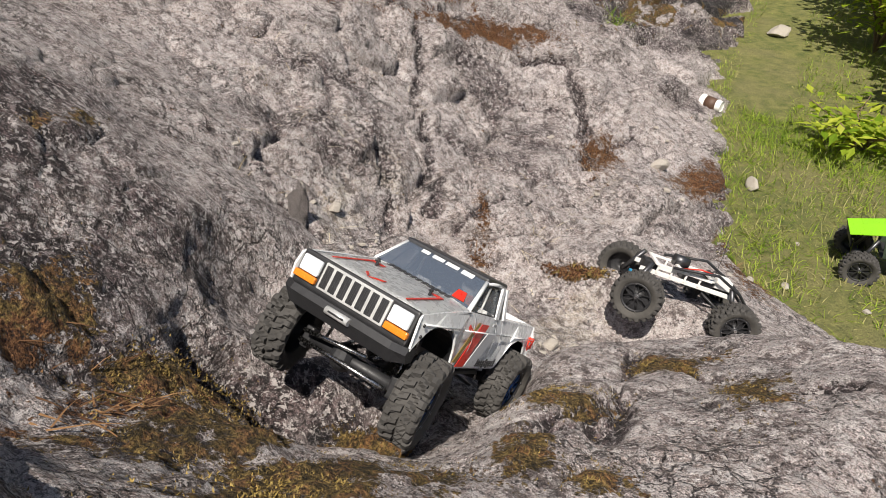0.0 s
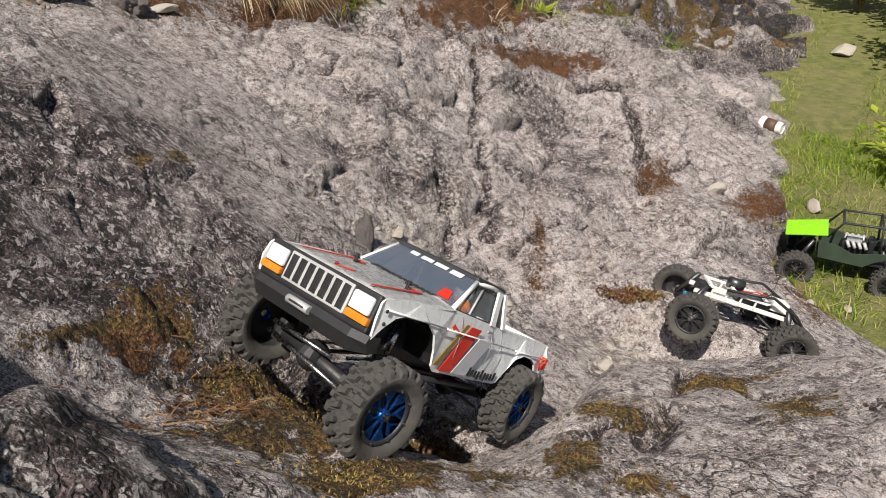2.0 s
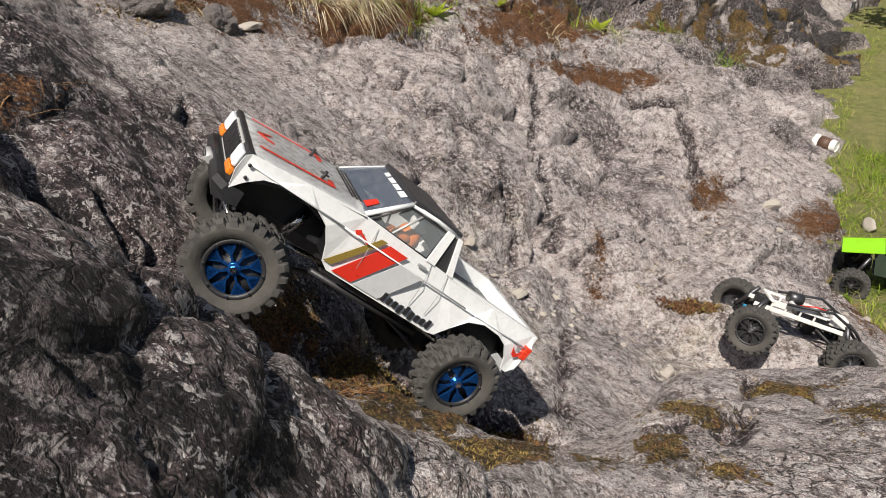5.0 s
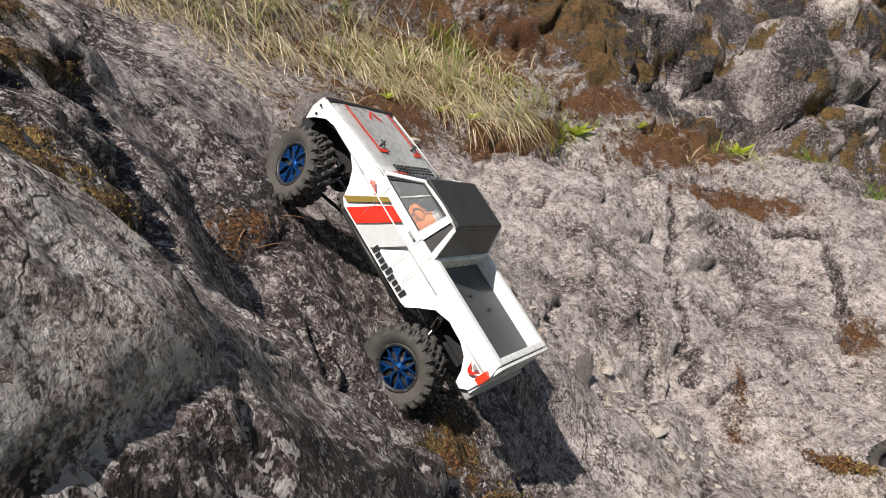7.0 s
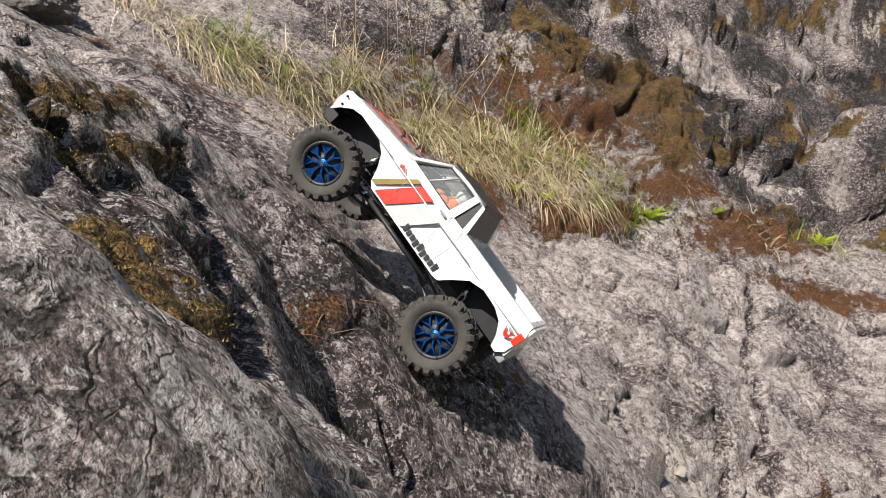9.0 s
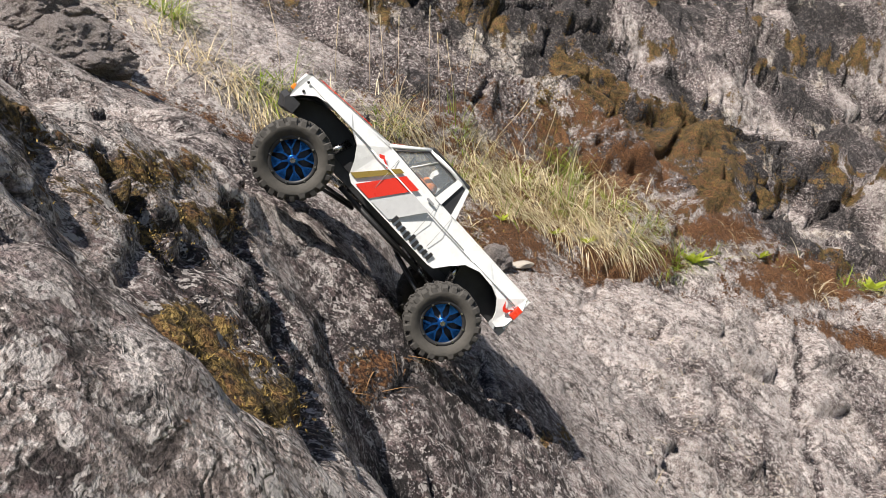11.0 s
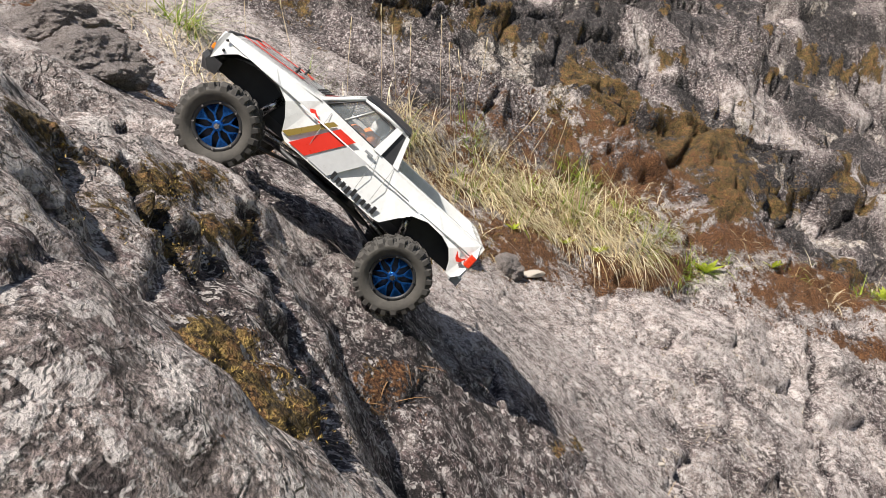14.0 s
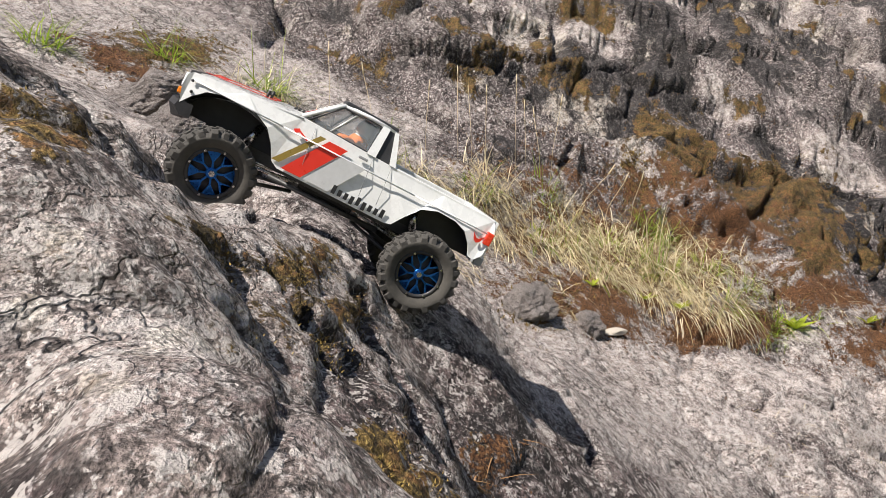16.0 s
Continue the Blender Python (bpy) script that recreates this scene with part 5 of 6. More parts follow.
def build_buggy():
    v = framed("tube_buggy", (2.41, 1.485, 0.036), (-0.66, 0.75, 0), "dark green rock buggy with lime bonnet and black cage", "toy truck")
    rolling = []
    for x, name in ((0.15, "front_axle"), (-0.15, "rear_axle")):
        bm = tube(((0, -0.08, 0), (0, 0.08, 0)), 0.009, None, 10)
        bmesh.ops.create_uvsphere(bm, u_segments=12, v_segments=8, radius=0.022, matrix=Matrix.Translation((0, 0.0, 0)))
        part(name, bm, BLACK, v, "", pose(x, 0, 0))
        for s in (1, -1):
            rolling.append((wheel(v, pose(x, s * 0.105, 0, 0, 0, 0 if s > 0 else 180), 0.064, 0.050, DARKSTEEL), x, s))
            part("shock_absorber", tube(((x, s * 0.06, 0.01), (x * 0.72, s * 0.045, 0.095)), 0.007, None, 10), DARKSTEEL, v)
    for s in (1, -1):
        pts = [(x, s * 0.062, z) for x, z in ((0.095, 0.108), (0.085, 0.040), (-0.060, 0.030), (-0.090, 0.055), (-0.13, 0.075), (-0.215, 0.082), (-0.215, 0.100), (-0.10, 0.092), (-0.02, 0.075), (0.03, 0.098))]
        part("side_panel", plate(pts if s < 0 else pts[::-1], 0.003), DKGREEN, v, "dark green side panel")
    part("bonnet", plate(((0.205, -0.060, 0.108), (0.205, 0.060, 0.108), (0.070, 0.066, 0.134), (0.070, -0.066, 0.134)), 0.003), LIME, v, "lime green bonnet panel")
    part("nose", plate(((0.205, 0.060, 0.105), (0.205, -0.060, 0.105), (0.190, -0.045, 0.055), (0.190, 0.045, 0.055)), 0.003), BLACK, v)
    part("floor_pan", box(-0.04, 0, 0.038, 0.26, 0.115, 0.006), BLACK, v)
    for s in (1, -1):
        part("cage_tube", tube(((0.07, s * 0.060, 0.125), (0.03, s * 0.055, 0.185), (-0.09, s * 0.055, 0.188), (-0.20, s * 0.055, 0.125), (-0.215, s * 0.058, 0.085)), 0.0045, None, 8), BLACK, v)
        part("cage_tube", tube(((-0.09, s * 0.055, 0.188), (-0.10, s * 0.06, 0.090)), 0.004, None, 8), BLACK, v)
    for x, z in ((0.03, 0.185), (-0.09, 0.188), (-0.20, 0.125)):
        part("cage_bar", tube(((x, -0.055, z), (x, 0.055, z)), 0.0042, None, 8), BLACK, v)
    engine = part("engine", box(-0.02, 0, 0.075, 0.075, 0.055, 0.040, 0.006), DARKSTEEL, v, "grey and silver engine block")
    for s in (1, -1):
        for k in range(4):
            part("header_pipe", tube(((0.006 - 0.018 * k, s * 0.012, 0.094), (0.004 - 0.018 * k, s * 0.030, 0.106), (-0.006 - 0.018 * k, s * 0.042, 0.088)), 0.006, None, 8), SILVER, engine)
    part("blower", box(-0.02, 0, 0.106, 0.05, 0.026, 0.020, 0.004), SILVER, v)
    part("rear_deck", box(-0.165, 0, 0.096, 0.085, 0.085, 0.012, 0.003), GREYD, v)
    part("fuel_can", box(-0.185, 0.02, 0.108, 0.022, 0.036, 0.016, 0.003), RED, v)
    part("seat", box(-0.075, 0.0, 0.090, 0.020, 0.05, 0.055, 0.006), BLACK, v)
    return v, rolling


build_bare_crawler()
BUGGY, BUGGY_WHEELS = build_buggy()


# ---- paper cup ----
def build_cup():
    x, y = 3.32, 2.72
    cup = tagged(new("paper_cup"), "discarded white paper cup with brown print on the grass", "cup")
    cup.matrix_basis = pose(x, y, meadow_height(x, y) + 0.050, 0, 6, 19)
    prof = [(-0.055, 0.030), (-0.050, 0.0315), (0.052, 0.0435), (0.056, 0.0455), (0.058, 0.0435), (0.050, 0.0415), (-0.048, 0.030)]
    part("cup_body", lathe(prof, 28), PAPER, cup)
    part("printed_band", lathe([(-0.026, 0.0348), (0.036, 0.0422), (0.036, 0.0427), (-0.026, 0.0353), (-0.026, 0.0348)], 28), BROWN, cup, "brown printed band")
    part("lid", lathe([(0.056, 0.0462), (0.066, 0.0450), (0.069, 0.040), (0.069, 0.0)], 28), PAPER, cup)
    part("cup_base", lathe([(-0.050, 0.0), (-0.050, 0.0312)], 28), PAPER, cup)


build_cup()


# ---- stones ----
def stone_mesh(name, seed, mat, rough=0.07, fine=3):
    bm = bmesh.new()
    bmesh.ops.create_icosphere(bm, subdivisions=fine, radius=1)
    rng = random.Random(seed)
    cuts = [(Vector((rng.uniform(-1, 1), rng.uniform(-1, 1), rng.uniform(-1, 1))).normalized(), rng.uniform(0.62, 0.9)) for _ in range(9 if fine < 4 else 16)]
    for v in bm.verts:
        for n, far in cuts:
            over = v.co.dot(n) - far
            if over > 0:
                v.co -= n * over * 0.9
        v.co *= 1 + rough * noise.fractal(v.co * 2.2 + Vector((seed, 0, 0)), 0.9, 2.1, 5)
    me = bpy.data.meshes.new(name)
    bm.to_mesh(me)
    bm.free()
    me.materials.append(mat)
    return me


STONES = [stone_mesh("stone", k, STONE) for k in range(4)]
BOULDERS = [stone_mesh("boulder", 20 + k, ROCK, 0.22, 6) for k in range(3)]


def stone(x, y, long, wide, tall, turn=0.0, me=None, name="stone", label="pale angular stone lying on the rock", sink=0.25, z=None):
    ob = new(name, me or STONES[int(abs(x * 977 + y * 131)) % 4])
    z = max(rock_at(x, y), meadow_height(x, y)) if z is None else z
    ob.matrix_basis = pose(x, y, z + tall * (0.5 - sink), 0, 0, turn) @ Matrix.Diagonal((long / 2, wide / 2, tall / 2, 1))
    return tagged(ob, label, "stone" if name == "stone" else "rock", "stones in the gully" if name == "stone" else "")


stone(0.79, 1.34, 0.075, 0.035, 0.026, 20, label="flat white chip of stone in the gully")
stone(0.73, 1.53, 0.045, 0.032, 0.030, 40)
stone(1.13, 1.14, 0.050, 0.036, 0.030, 0)
stone(1.21, 1.14, 0.060, 0.034, 0.026, 30)
stone(2.33, 2.06, 0.11, 0.06, 0.05, 10, label="rounded white stone at the slab's foot")
stone(2.74, 1.90, 0.09, 0.05, 0.08, 70, label="pale upright stone in the grass")
stone(0.29, 2.46, 0.12, 0.06, 0.03, 15, label="flat pale stone on the ridge")
stone(5.05, 3.75, 0.24, 0.16, 0.10, 15, label="white stone beside the path")
rng = random.Random(5)
for k in range(60):
    if k < 40:
        u = rng.random()
        x, y = 0.62 + 0.75 * u + rng.gauss(0, 0.05), 1.55 - 0.45 * u + rng.gauss(0, 0.09)
        size = rng.uniform(0.006, 0.020)
    else:
        x, y = rng.uniform(1.7, 2.6), rng.uniform(0.9, 2.4)
        size = rng.uniform(0.010, 0.030)
    stone(x, y, size * rng.uniform(1, 1.7), size, size * 0.7, rng.uniform(0, 180))
stone(0.61, 1.40, 0.050, 0.045, 0.15, 20, BOULDERS[0], "rock_stub", "dark upright stub of rock beside the gully", 0.3)
stone(-0.02, 2.22, 0.20, 0.15, 0.17, 30, BOULDERS[1], "boulder", "grey boulder under the dry grass", 0.4)
stone(0.20, 2.40, 0.14, 0.12, 0.11, 70, BOULDERS[2], "boulder", "grey boulder under the dry grass", 0.4)
stone(-1.15, 2.05, 0.42, 0.30, 0.24, 10, BOULDERS[0], "boulder", "pale grey boulder in dry grass", 0.4)
stone(-0.92, 1.78, 0.30, 0.24, 0.22, 60, BOULDERS[1], "boulder", "pale grey boulder in dry grass", 0.4)


# ---- plants ----
class Blades:
    """Gathers curved blades into one mesh."""

    def __init__(self):
        self.verts, self.faces = [], []

    def add(self, root, way, length, width, droop, segments=4):
        """A blade from root that starts along way and bends down by droop."""
        d = Vector(way).normalized()
        side = d.cross(Vector((0, 0, 1)))
        side = side.normalized() if side.length > 1e-3 else Vector((1, 0, 0))
        p, first = Vector(root), len(self.verts)
        for k in range(segments + 1):
            w = width * (1 - (k / segments) ** 1.5) * 0.5
            if k < segments:
                self.verts += [p - side * w, p + side * w]
            else:
                self.verts.append(p.copy())
            d = (d + Vector((0, 0, -droop / segments))).normalized()
            p = p + d * (length / segments)
        for k in range(segments - 1):
            a = first + 2 * k
            self.faces.append((a, a + 1, a + 3, a + 2))
        a = first + 2 * (segments - 1)
        self.faces.append((a, a + 1, a + 2))

    def leaf(self, root, way, up, length, width):
        d, u = Vector(way).normalized(), Vector(up)
        s = d.cross(u)
        s = s.normalized() if s.length > 1e-3 else Vector((1, 0, 0))
        r, a = Vector(root), len(self.verts)
        n = s.cross(d)
        self.verts += [r, r + d * length * 0.45 + s * width / 2 + n * width * 0.15, r + d * length, r + d * length * 0.45 - s * width / 2 + n * width * 0.15, r + d * length * 0.5]
        self.faces += [(a, a + 1, a + 4), (a + 1, a + 2, a + 4), (a + 2, a + 3, a + 4), (a + 3, a, a + 4)]

    def done(self, name, mat, parent=None, label=""):
        me = bpy.data.meshes.new(name)
        me.from_pydata([tuple(v) for v in self.verts], [], self.faces)
        me.materials.append(mat)
        return part_of(name, me, parent, label)


def surface(x, y):
    return max(rock_at(x, y), meadow_height(x, y))


def tuft(x, y, count, length, reach, mat, label, lean=(0.35, -0.6), droop=1.2, seed=0, width=0.0035):
    """A clump of grass rooted on the bank."""
    rng = random.Random(int(x * 1000) * 31 + int(y * 1000) + seed)
    b = Blades()
    for _ in range(count):
        a, r = rng.uniform(0, 6.283), reach * math.sqrt(rng.random())
        px, py = x + r * math.cos(a), y + r * math.sin(a)
        way = (math.cos(a) * 0.5 + lean[0] * rng.uniform(0.2, 1.3) + rng.gauss(0, 0.75), math.sin(a) * 0.5 + lean[1] * rng.uniform(0.2, 1.3) + rng.gauss(0, 0.75), rng.uniform(0.15, 1.3))
        b.add((px, py, surface(px, py) - 0.01), way, length * rng.uniform(0.3, 1.2), width * rng.uniform(0.6, 1.3), droop * rng.uniform(0.3, 2.2))
    ob = b.done("grass_tuft", mat)
    return tagged(ob, label, "grass", "grass tufts on the bank")


DRY = "dry straw-coloured grass tuft drooping over the bank"
FRESH = "fresh green grass tuft on the rock bank"
for x, y, n, ln in ((-0.31, 2.68, 200, 0.26), (-0.47, 2.56, 170, 0.24), (-0.62, 2.47, 160, 0.22), (-0.12, 2.79, 200, 0.26), (0.08, 2.92, 240, 0.28), (0.24, 2.94, 260, 0.28), (0.42, 2.98, 280, 0.30), (0.59, 2.98, 280, 0.30), (0.76, 3.05, 240, 0.28), (0.90, 3.16, 120, 0.18),
                    (1.12, 3.26, 60, 0.13), (0.72, 3.34, 240, 0.30), (0.42, 3.26, 260, 0.30), (0.22, 3.16, 220, 0.28), (0.58, 3.18, 260, 0.30), (0.92, 3.34, 180, 0.24), (-0.16, 3.02, 180, 0.26), (-0.80, 2.45, 160, 0.24), (-1.05, 2.60, 160, 0.26), (1.45, 3.42, 60, 0.16), (1.9, 3.45, 70, 0.16), (2.4, 3.6, 90, 0.18), (-0.30, 2.35, 90, 0.16), (0.02, 2.50, 80, 0.14)):
    tuft(x, y, int(n * 1.9), ln * 0.92, 0.13, DRY_BLADE, DRY, (0.35 + 0.7 * math.sin(x * 37), -0.45 + 0.5 * math.sin(y * 53)), 1.9, 0, 0.0036)
for x, y, n, ln in ((0.09, 3.16, 130, 0.20), (0.58, 3.46, 160, 0.20), (0.70, 3.50, 120, 0.18), (1.15, 3.18, 90, 0.17), (1.30, 3.26, 60, 0.14), (2.17, 3.54, 90, 0.15), (2.45, 3.60, 90, 0.16), (-1.02, 2.72, 150, 0.26), (-0.55, 2.60, 110, 0.20), (-0.40, 2.62, 90, 0.18), (1.75, 3.46, 50, 0.12), (-1.6, 2.2, 140, 0.2), (-1.35, 2.55, 120, 0.2), (0.30, 2.86, 50, 0.15), (0.36, 3.10, 90, 0.2), (0.82, 3.22, 90, 0.18), (0.98, 3.20, 80, 0.16), (-0.22, 2.80, 90, 0.2), (-0.66, 2.5, 90, 0.2), (2.9, 3.75, 120, 0.18), (3.3, 3.6, 120, 0.18), (0.20, 2.98, 110, 0.15), (0.50, 3.06, 130, 0.16), (0.62, 3.08, 120, 0.15), (0.85, 3.02, 110, 0.15), (1.02, 3.06, 90, 0.14), (0.05, 2.86, 80, 0.14)):
    tuft(x, y, int(n * 0.8), ln * 1.05, 0.06, GREEN_BLADE, FRESH, (0.1, -0.2), 0.8, 7, 0.0045)


def stalk(x, y, tall, lean):
    """One tall flowering grass stem with its seed head."""
    ob = tagged(new("grass_stalk"), "tall dry grass stalk with a pale seed head", "grass", "grass stalks")
    z = surface(x, y) - 0.01
    tip = Vector((x + lean * tall, y - 0.03, z + tall))
    mid = Vector((x + lean * tall * 0.35, y, z + tall * 0.55))
    part("stem", tube(((x, y, z), mid, tip), 0.0012, None, 4), DRY_BLADE, ob)
    part("seed_head", tube((tip, tip + Vector((lean * 0.02, 0, 0.018)), tip + Vector((lean * 0.05, 0, 0.045))), 0.004, None, 5, 0.0012), DRY_BLADE, ob)


for x, y, tall, lean in ((-0.30, 3.05, 0.36, 0.02), (-0.24, 3.08, 0.30, -0.03), (-0.18, 3.05, 0.33, 0.03), (-0.05, 3.15, 0.42, 0.02), (0.0, 3.12, 0.36, -0.02), (0.07, 3.18, 0.34, -0.1), (0.10, 3.16, 0.44, 0.12), (0.22, 3.18, 0.24, 0.6), (0.34, 3.24, 0.26, 0.4), (-0.42, 2.85, 0.26, 0.1), (-0.6, 2.7, 0.28, -0.1), (0.5, 3.4, 0.24, 0.2), (-0.75, 2.6, 0.3, 0.05)):
    stalk(x, y, tall, lean)


def rosette(x, y, count, size):
    rng = random.Random(int(x * 100))
    weed = tagged(new("leafy_weed"), "small bright green leafy weed rooted in brown litter", "plant", "weeds on the bank")
    z = surface(x, y)
    for k in range(count):
        a = 6.283 * k / count + rng.uniform(-0.3, 0.3)
        b = Blades()
        b.leaf((x, y, z), (math.cos(a), math.sin(a), rng.uniform(0.3, 0.9)), (0, 0, 1), size * rng.uniform(0.6, 1.1), size * 0.32)
        b.done("leaf", LEAF, weed)


for x, y, n, s in ((2.36, 3.62, 16, 0.11), (1.20, 3.16, 12, 0.10), (0.48, 2.84, 9, 0.06), (0.62, 2.86, 9, 0.06), (1.62, 3.40, 10, 0.08), (0.25, 2.72, 8, 0.05)):
    rosette(x, y, n, s)


def build_meadow():
    """Short green and straw grass over the flat ground."""
    rng = random.Random(11)
    green, straw = Blades(), Blades()
    for _ in range(80000):
        x = rng.uniform(1.9, 7.0)
        y = rng.uniform(0.3, 5.6)
        if rng.random() < 0.35:
            x, y = rng.uniform(1.9, 4.2), rng.uniform(0.5, 3.4)
        g = meadow_height(x, y)
        if rock_at(x, y) > g + 0.015:
            continue
        k = noise.noise((x * 1.6, y * 1.6, 3.0)) + 0.4 * noise.noise((x * 5, y * 5, 0))
        path = abs((y - 3.4) - 0.75 * (x - 4.6)) < 0.22 and x > 3.6
        if path or rng.random() > 0.72 + 0.6 * k:
            continue
        tall = rng.uniform(0.025, 0.075) * (1.1 + 0.9 * k)
        way = (rng.gauss(0, 0.7), rng.gauss(0, 0.7), 1)
        (green if rng.random() < 0.72 + 0.5 * k else straw).add((x, y, g - 0.005), way, tall, 0.0042, rng.uniform(0.3, 1.6), 2)
    tagged(green.done("meadow_grass", GREEN_BLADE), "short green grass on the flat ground", "grass", kind="stuff")
    tagged(straw.done("straw_grass", STRAW_BLADE), "dry straw blades among the green grass", "grass", kind="stuff")


build_meadow()


def shrub(x, y, tall, wide, count, leaf, label, seed):
    """A leafy shrub: forked stems and clustered leaves with gaps."""
    rng = random.Random(seed)
    ob = tagged(new("shrub"), label, "shrub", "shrubs by the path")
    z = meadow_height(x, y)
    b = Blades()
    for k in range(9):
        a = 6.283 * k / 9 + rng.uniform(-0.3, 0.3)
        out = wide * rng.uniform(0.25, 0.55)
        pts = [Vector((x, y, z))]
        for j in range(1, 5):
            u = j / 4
            pts.append(Vector((x + math.cos(a) * out * u ** 1.3 + rng.gauss(0, 0.02), y + math.sin(a) * out * u ** 1.3 + rng.gauss(0, 0.02), z + tall * u * rng.uniform(0.75, 1.0))))
        part("stem", tube(pts, 0.010, None, 5, 0.003), TWIG, ob)
        for _ in range(count // 9):
            i = rng.randrange(1, 4)
            p = pts[i].lerp(pts[i + 1], rng.random())
            q = p + Vector((rng.gauss(0, 1), rng.gauss(0, 1), rng.gauss(0, 0.7))) * wide * 0.10
            b.leaf(q, (rng.gauss(0, 1), rng.gauss(0, 1), rng.gauss(0.0, 0.3)), (0, 0, 1), leaf * rng.uniform(0.6, 1.2), leaf * 0.45)
    b.done("crown", LEAF, ob, "yellow-green leaves")


for k, (x, y, tall, wide) in enumerate(((5.35, 3.15, 0.9, 0.9), (5.9, 3.45, 1.2, 1.0), (6.4, 3.9, 1.3, 1.1), (5.1, 2.55, 0.8, 0.9), (5.8, 2.8, 1.2, 1.1), (6.6, 3.2, 1.4, 1.2), (6.2, 4.6, 1.2, 0.9), (4.55, 2.05, 0.6, 0.8))):
    shrub(x, y, tall, wide, 750, 0.10, "dense yellow-green leafy shrub beside the path", 40 + k)
shrub(3.62, 2.02, 0.22, 0.55, 320, 0.085, "low sprawling plant with yellowish leaves in the grass", 70)


def build_moss():
    """Tiny upright shoots that make up the moss cushions, and needles lying in the litter."""
    rng = random.Random(21)
    shoots, needles, sprigs = Blades(), Blades(), Blades()
    for kind, cx, cy, rx, ry, turn, force in PATCHES:
        if kind not in ("moss", "litter") or cy > 3.9:
            continue
        area = rx * ry
        count = int(min(1500, area * (260000 if cy < 1.3 else 30000))) if kind == "moss" else int(min(900, area * 9000))
        for _ in range(count):
            a, r = rng.gauss(0, 0.55) * rx, rng.gauss(0, 0.55) * ry
            x, y = cx + a * math.cos(turn) - r * math.sin(turn), cy + a * math.sin(turn) + r * math.cos(turn)
            z = rock_at(x, y)
            if kind == "moss" and noise.noise((x * 40, y * 40, 0)) > -0.15:
                s = 0.0018 if cy < 0.95 and cx < 0.1 else 0.003 if cy < 1.3 else 0.010
                shoots.add((x, y, z - 0.001), (rng.gauss(0.3, 0.6), rng.gauss(0, 0.6), 1), s * rng.uniform(0.6, 2.0), s * 0.6, 0.5, 2)
            elif kind == "litter":
                needles.add((x, y, z + 0.003), (rng.gauss(0, 1), rng.gauss(0, 1), rng.uniform(0, 0.35)), rng.uniform(0.02, 0.07), 0.0025, 0.4, 2)
    tagged(shoots.done("moss_cushions", MOSS), "ochre and brown moss shoots on the rock", "moss", kind="stuff")
    tagged(needles.done("needle_litter", NEEDLE), "brown needles and dead stems on the bank", "litter", kind="stuff")
    for _ in range(420):
        x, y = rng.uniform(0.45, 2.0), rng.uniform(1.3, 2.5)
        if noise.noise((x * 3, y * 3, 9)) > 0.1:
            sprigs.add((x, y, rock_at(x, y) + 0.004), (rng.gauss(0.5, 1), rng.gauss(0, 1), rng.uniform(0, 0.3)), rng.uniform(0.03, 0.10), 0.0018, 0.5, 3)
    tagged(sprigs.done("loose_straw", DRY_BLADE), "loose straw caught in cracks of the slab", "litter", kind="stuff")


MOSS = blade_material("moss_shoot", (0.060, 0.040, 0.010), (0.34, 0.24, 0.07), 0.1)
NEEDLE = blade_material("brown_needle", (0.06, 0.026, 0.012), (0.30, 0.17, 0.08), 0.05)
build_moss()


# ---- what moves ----
def along(table, t):
    ts = [r[0] for r in table]
    return [float(np.interp(t, ts, [r[k] for r in table])) for k in range(1, len(table[0]))]


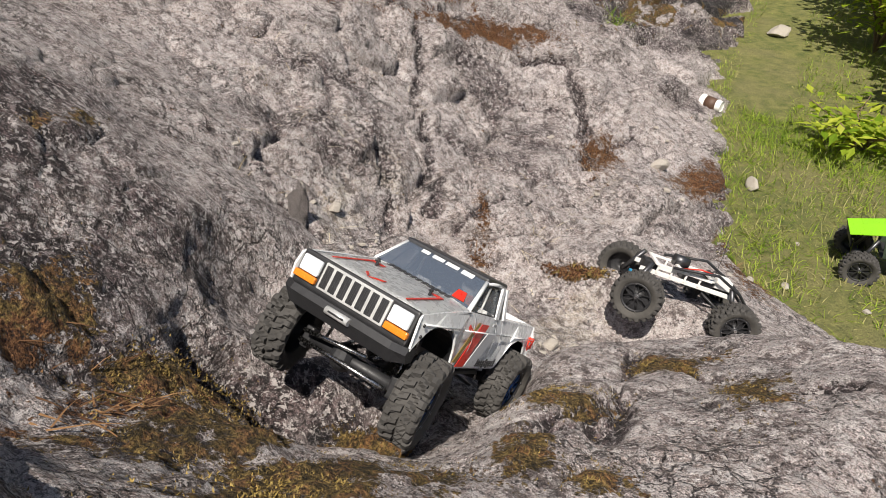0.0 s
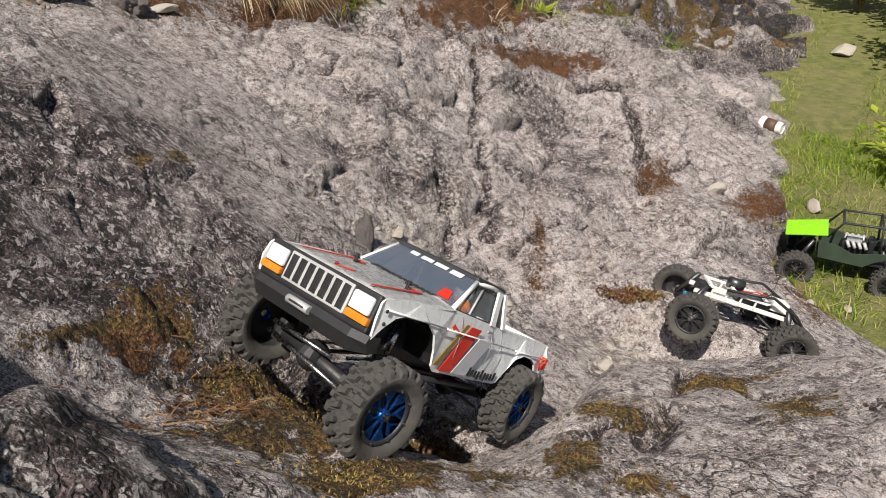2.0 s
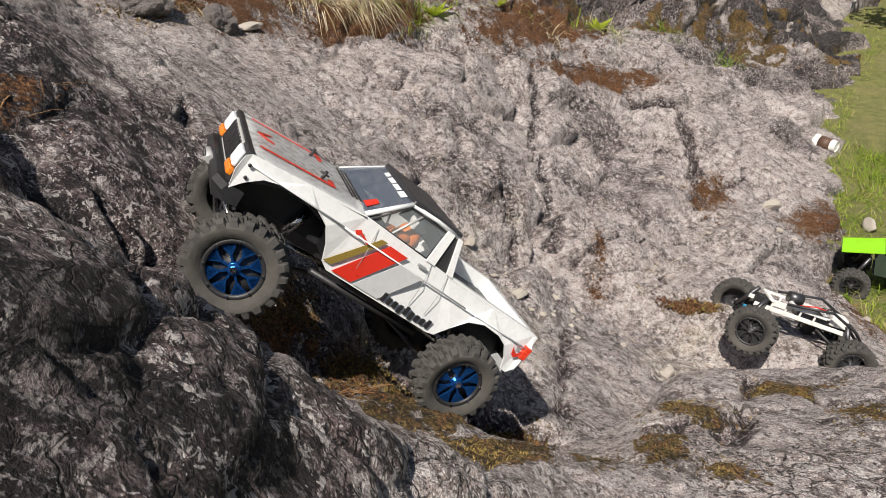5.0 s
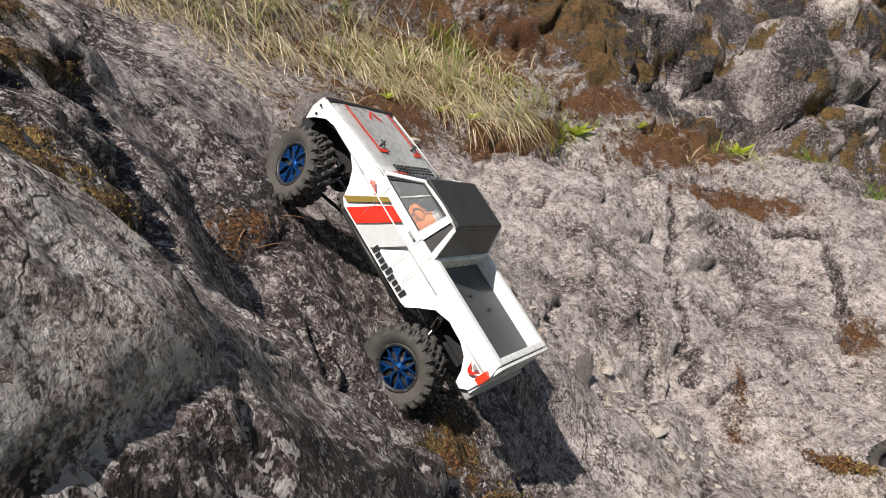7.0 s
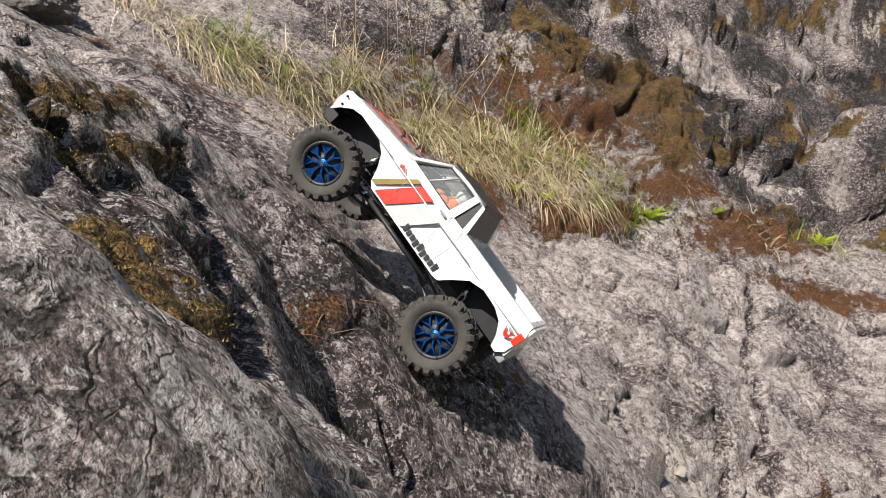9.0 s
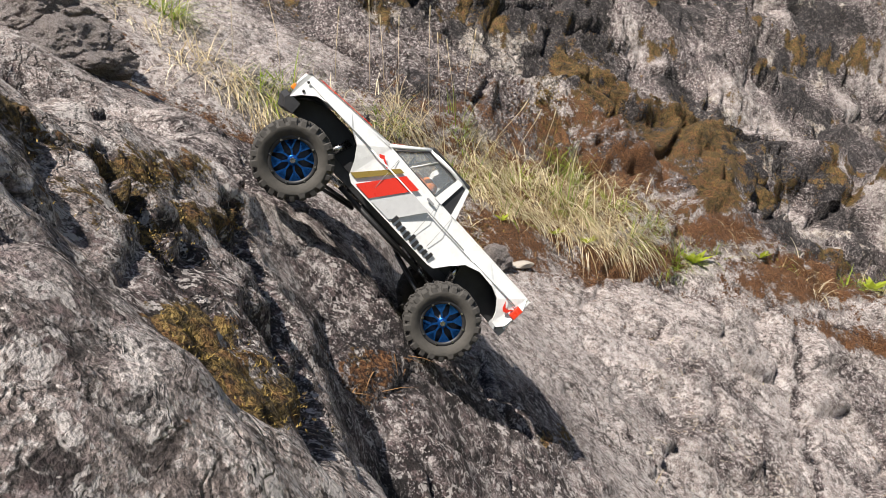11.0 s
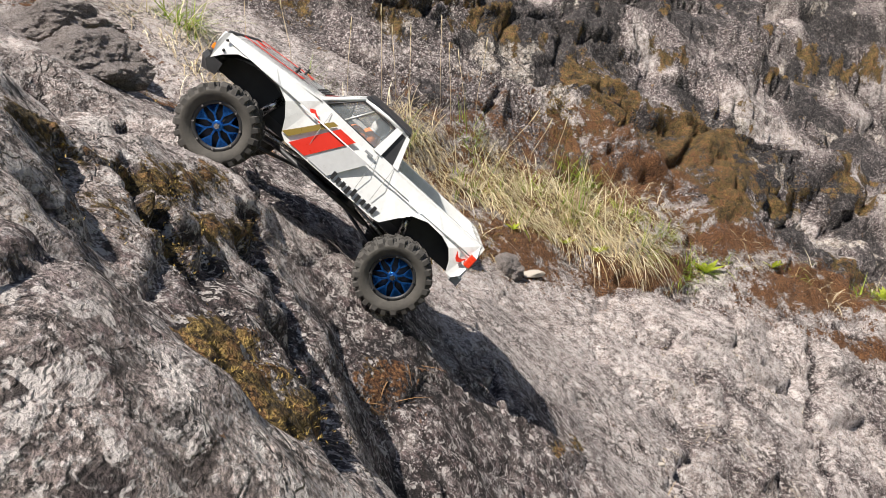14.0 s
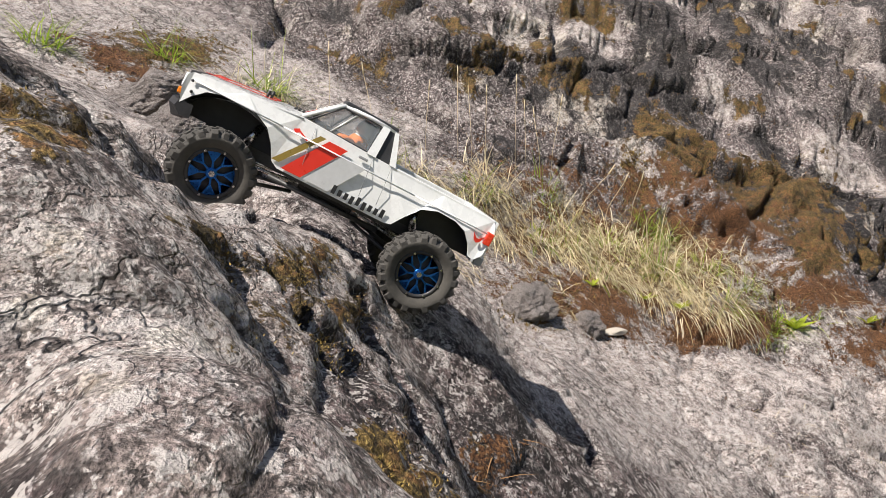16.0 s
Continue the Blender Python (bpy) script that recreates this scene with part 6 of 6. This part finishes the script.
def motions():
    rows = [
        (0, pose(0.6056, 0.8179, 0.6510, -9.0, -37.7, -146.5)),
        (0.5, pose(0.5803, 0.7876, 0.6912, -13.1, -36.9, -146.1)),
        (1, pose(0.5508, 0.7694, 0.7174, -10.2, -36.1, -146.2)),
        (1.5, pose(0.4892, 0.7499, 0.7441, -8.2, -40.5, -148.3)),
        (2, pose(0.4691, 0.7435, 0.7625, -5.0, -40.6, -150.0)),
        (2.5, pose(0.4355, 0.7270, 0.7863, -2.6, -40.7, -152.4)),
        (3, pose(0.4080, 0.7123, 0.8059, -2.4, -40.7, -155.9)),
        (3.2, pose(0.3948, 0.7103, 0.8158, -3.1, -39.8, -158.4)),
        (5.3, pose(0.2253, 0.7895, 0.9671, 4.4, -46.8, 169.5)),
        (5.5, pose(0.2058, 0.7998, 0.9865, 3.5, -47.8, 164.7)),
        (6, pose(0.1522, 0.8383, 1.0308, 11.2, -46.6, 155.0)),
        (6.5, pose(0.1371, 0.9079, 1.0719, 17.6, -45.1, 137.9)),
        (7, pose(0.1072, 0.9996, 1.1166, 23.5, -43.6, 124.4)),
        (7.5, pose(0.0781, 1.0539, 1.1609, 27.9, -40.7, 129.6)),
        (8, pose(0.0677, 1.0646, 1.1867, 25.0, -39.8, 130.2)),
        (8.5, pose(0.0279, 1.1028, 1.2275, 29.9, -43.1, 133.7)),
        (9, pose(0.0108, 1.1211, 1.2509, 27.9, -45.2, 140.9)),
        (9.5, pose(-0.0056, 1.1135, 1.2652, 25.4, -44.0, 144.2)),
        (10, pose(-0.0526, 1.1302, 1.3108, 16.8, -46.0, 158.7)),
        (12.5, pose(-0.1537, 1.0816, 1.4140, 1.7, -48.1, -170.3)),
        (13, pose(-0.1649, 1.0768, 1.4281, -1.9, -48.0, -170.1)),
        (13.5, pose(-0.1724, 1.0918, 1.4335, 1.0, -46.9, -178.1)),
        (14, pose(-0.2158, 1.1004, 1.4649, -1.7, -42.6, -176.5)),
        (14.5, pose(-0.2515, 1.0893, 1.5029, -4.4, -41.8, -172.7)),
        (15, pose(-0.2896, 1.0579, 1.5246, -6.1, -37.8, -165.5)),
        (15.5, pose(-0.3503, 1.0392, 1.5459, -3.6, -30.8, -163.3)),
        (16, pose(-0.3652, 1.0488, 1.5549, -5.2, -29.1, -162.4)),
    ]
    walk(TRUCK, rows)
    # seconds, steering in degrees, front-left hub ahead, front-left hub up
    steer = ((0, 11, -0.002, 0.003), (0.5, 9, 0.004, 0.002), (1, 4, 0.012, 0.0), (1.5, -2, 0.012, -0.005), (2, -8, 0.012, -0.010), (3.2, -10, 0.016, -0.011), (5.3, -14, 0.010, -0.004), (6, -24, 0.012, -0.003),
             (6.5, -26, 0.014, 0.002), (7, -18, 0.010, 0.016), (7.5, 0, -0.008, 0.020), (8.5, 8, -0.012, 0.012), (9, 10, -0.012, 0.007), (10, 14, -0.008, 0.006), (12.5, -6, 0.002, 0.005), (13.5, -4, -0.002, 0.007), (14.5, 6, -0.014, -0.005), (16, 14, -0.014, 0.0))
    # rear-left hub up
    heave = ((0, 0.018), (2, 0.022), (3.2, 0.022), (5.3, 0.010), (6, 0.014), (7, 0.0), (16, 0.002))
    places = [(t, m.translation) for t, m in rows]
    times = [k * 0.2 for k in range(81)]
    spots = [Vector([float(np.interp(t, [p[0] for p in places], [p[1][k] for p in places])) for k in range(3)]) for t in times]
    rolled, spin = 0.0, []
    for k, p in enumerate(spots):
        rolled += (p - spots[k - 1]).length if k else 0.0
        spin.append(rolled / 0.058)
    for (axle, left, right), front in zip(AXLES, (True, False)):
        lrows, rrows, arows = [], [], []
        for t, a in zip(times, spin):
            if front:
                turn, dx, dz = along(steer, t)
                x = FRONT_X + dx * 0.5
            else:
                turn, dz = 0.0, along(heave, t)[0]
                x = -0.164
            tilt = math.atan2(dz, 0.105)
            arows.append((t, pose(x, 0, 0, math.degrees(tilt))))
            kick = 0.012 * math.sin(radians(turn))
            roll = Matrix.Rotation(a, 4, "Y")
            lrows.append((t, pose(x - kick, 0.105, dz, 0, 0, turn) @ roll))
            rrows.append((t, pose(x + kick, -0.105, -dz, 0, 0, 180 + turn) @ Matrix.Rotation(-a, 4, "Y")))
        walk(axle, arows)
        walk(left, lrows)
        walk(right, rrows)

    # the buggy rolls up on the grass and stops
    home = BUGGY.matrix_basis.copy()
    back = ((0, 0.41), (0.25, 0.37), (0.5, 0.30), (0.75, 0.21), (1.0, 0.105), (1.25, 0.03), (1.5, 0.0), (16, 0.0))
    beats = [k * 0.1 for k in range(17)] + [16.0]
    walk(BUGGY, [(t, home @ pose(-along(back, t)[0], 0, 0)) for t in beats])
    for turning, x, s in BUGGY_WHEELS:
        walk(turning, [(t, pose(x, s * 0.105, 0, 0, 0, 0 if s > 0 else 180) @ Matrix.Rotation(-s * along(back, t)[0] / 0.064, 4, "Y")) for t in beats])


motions()
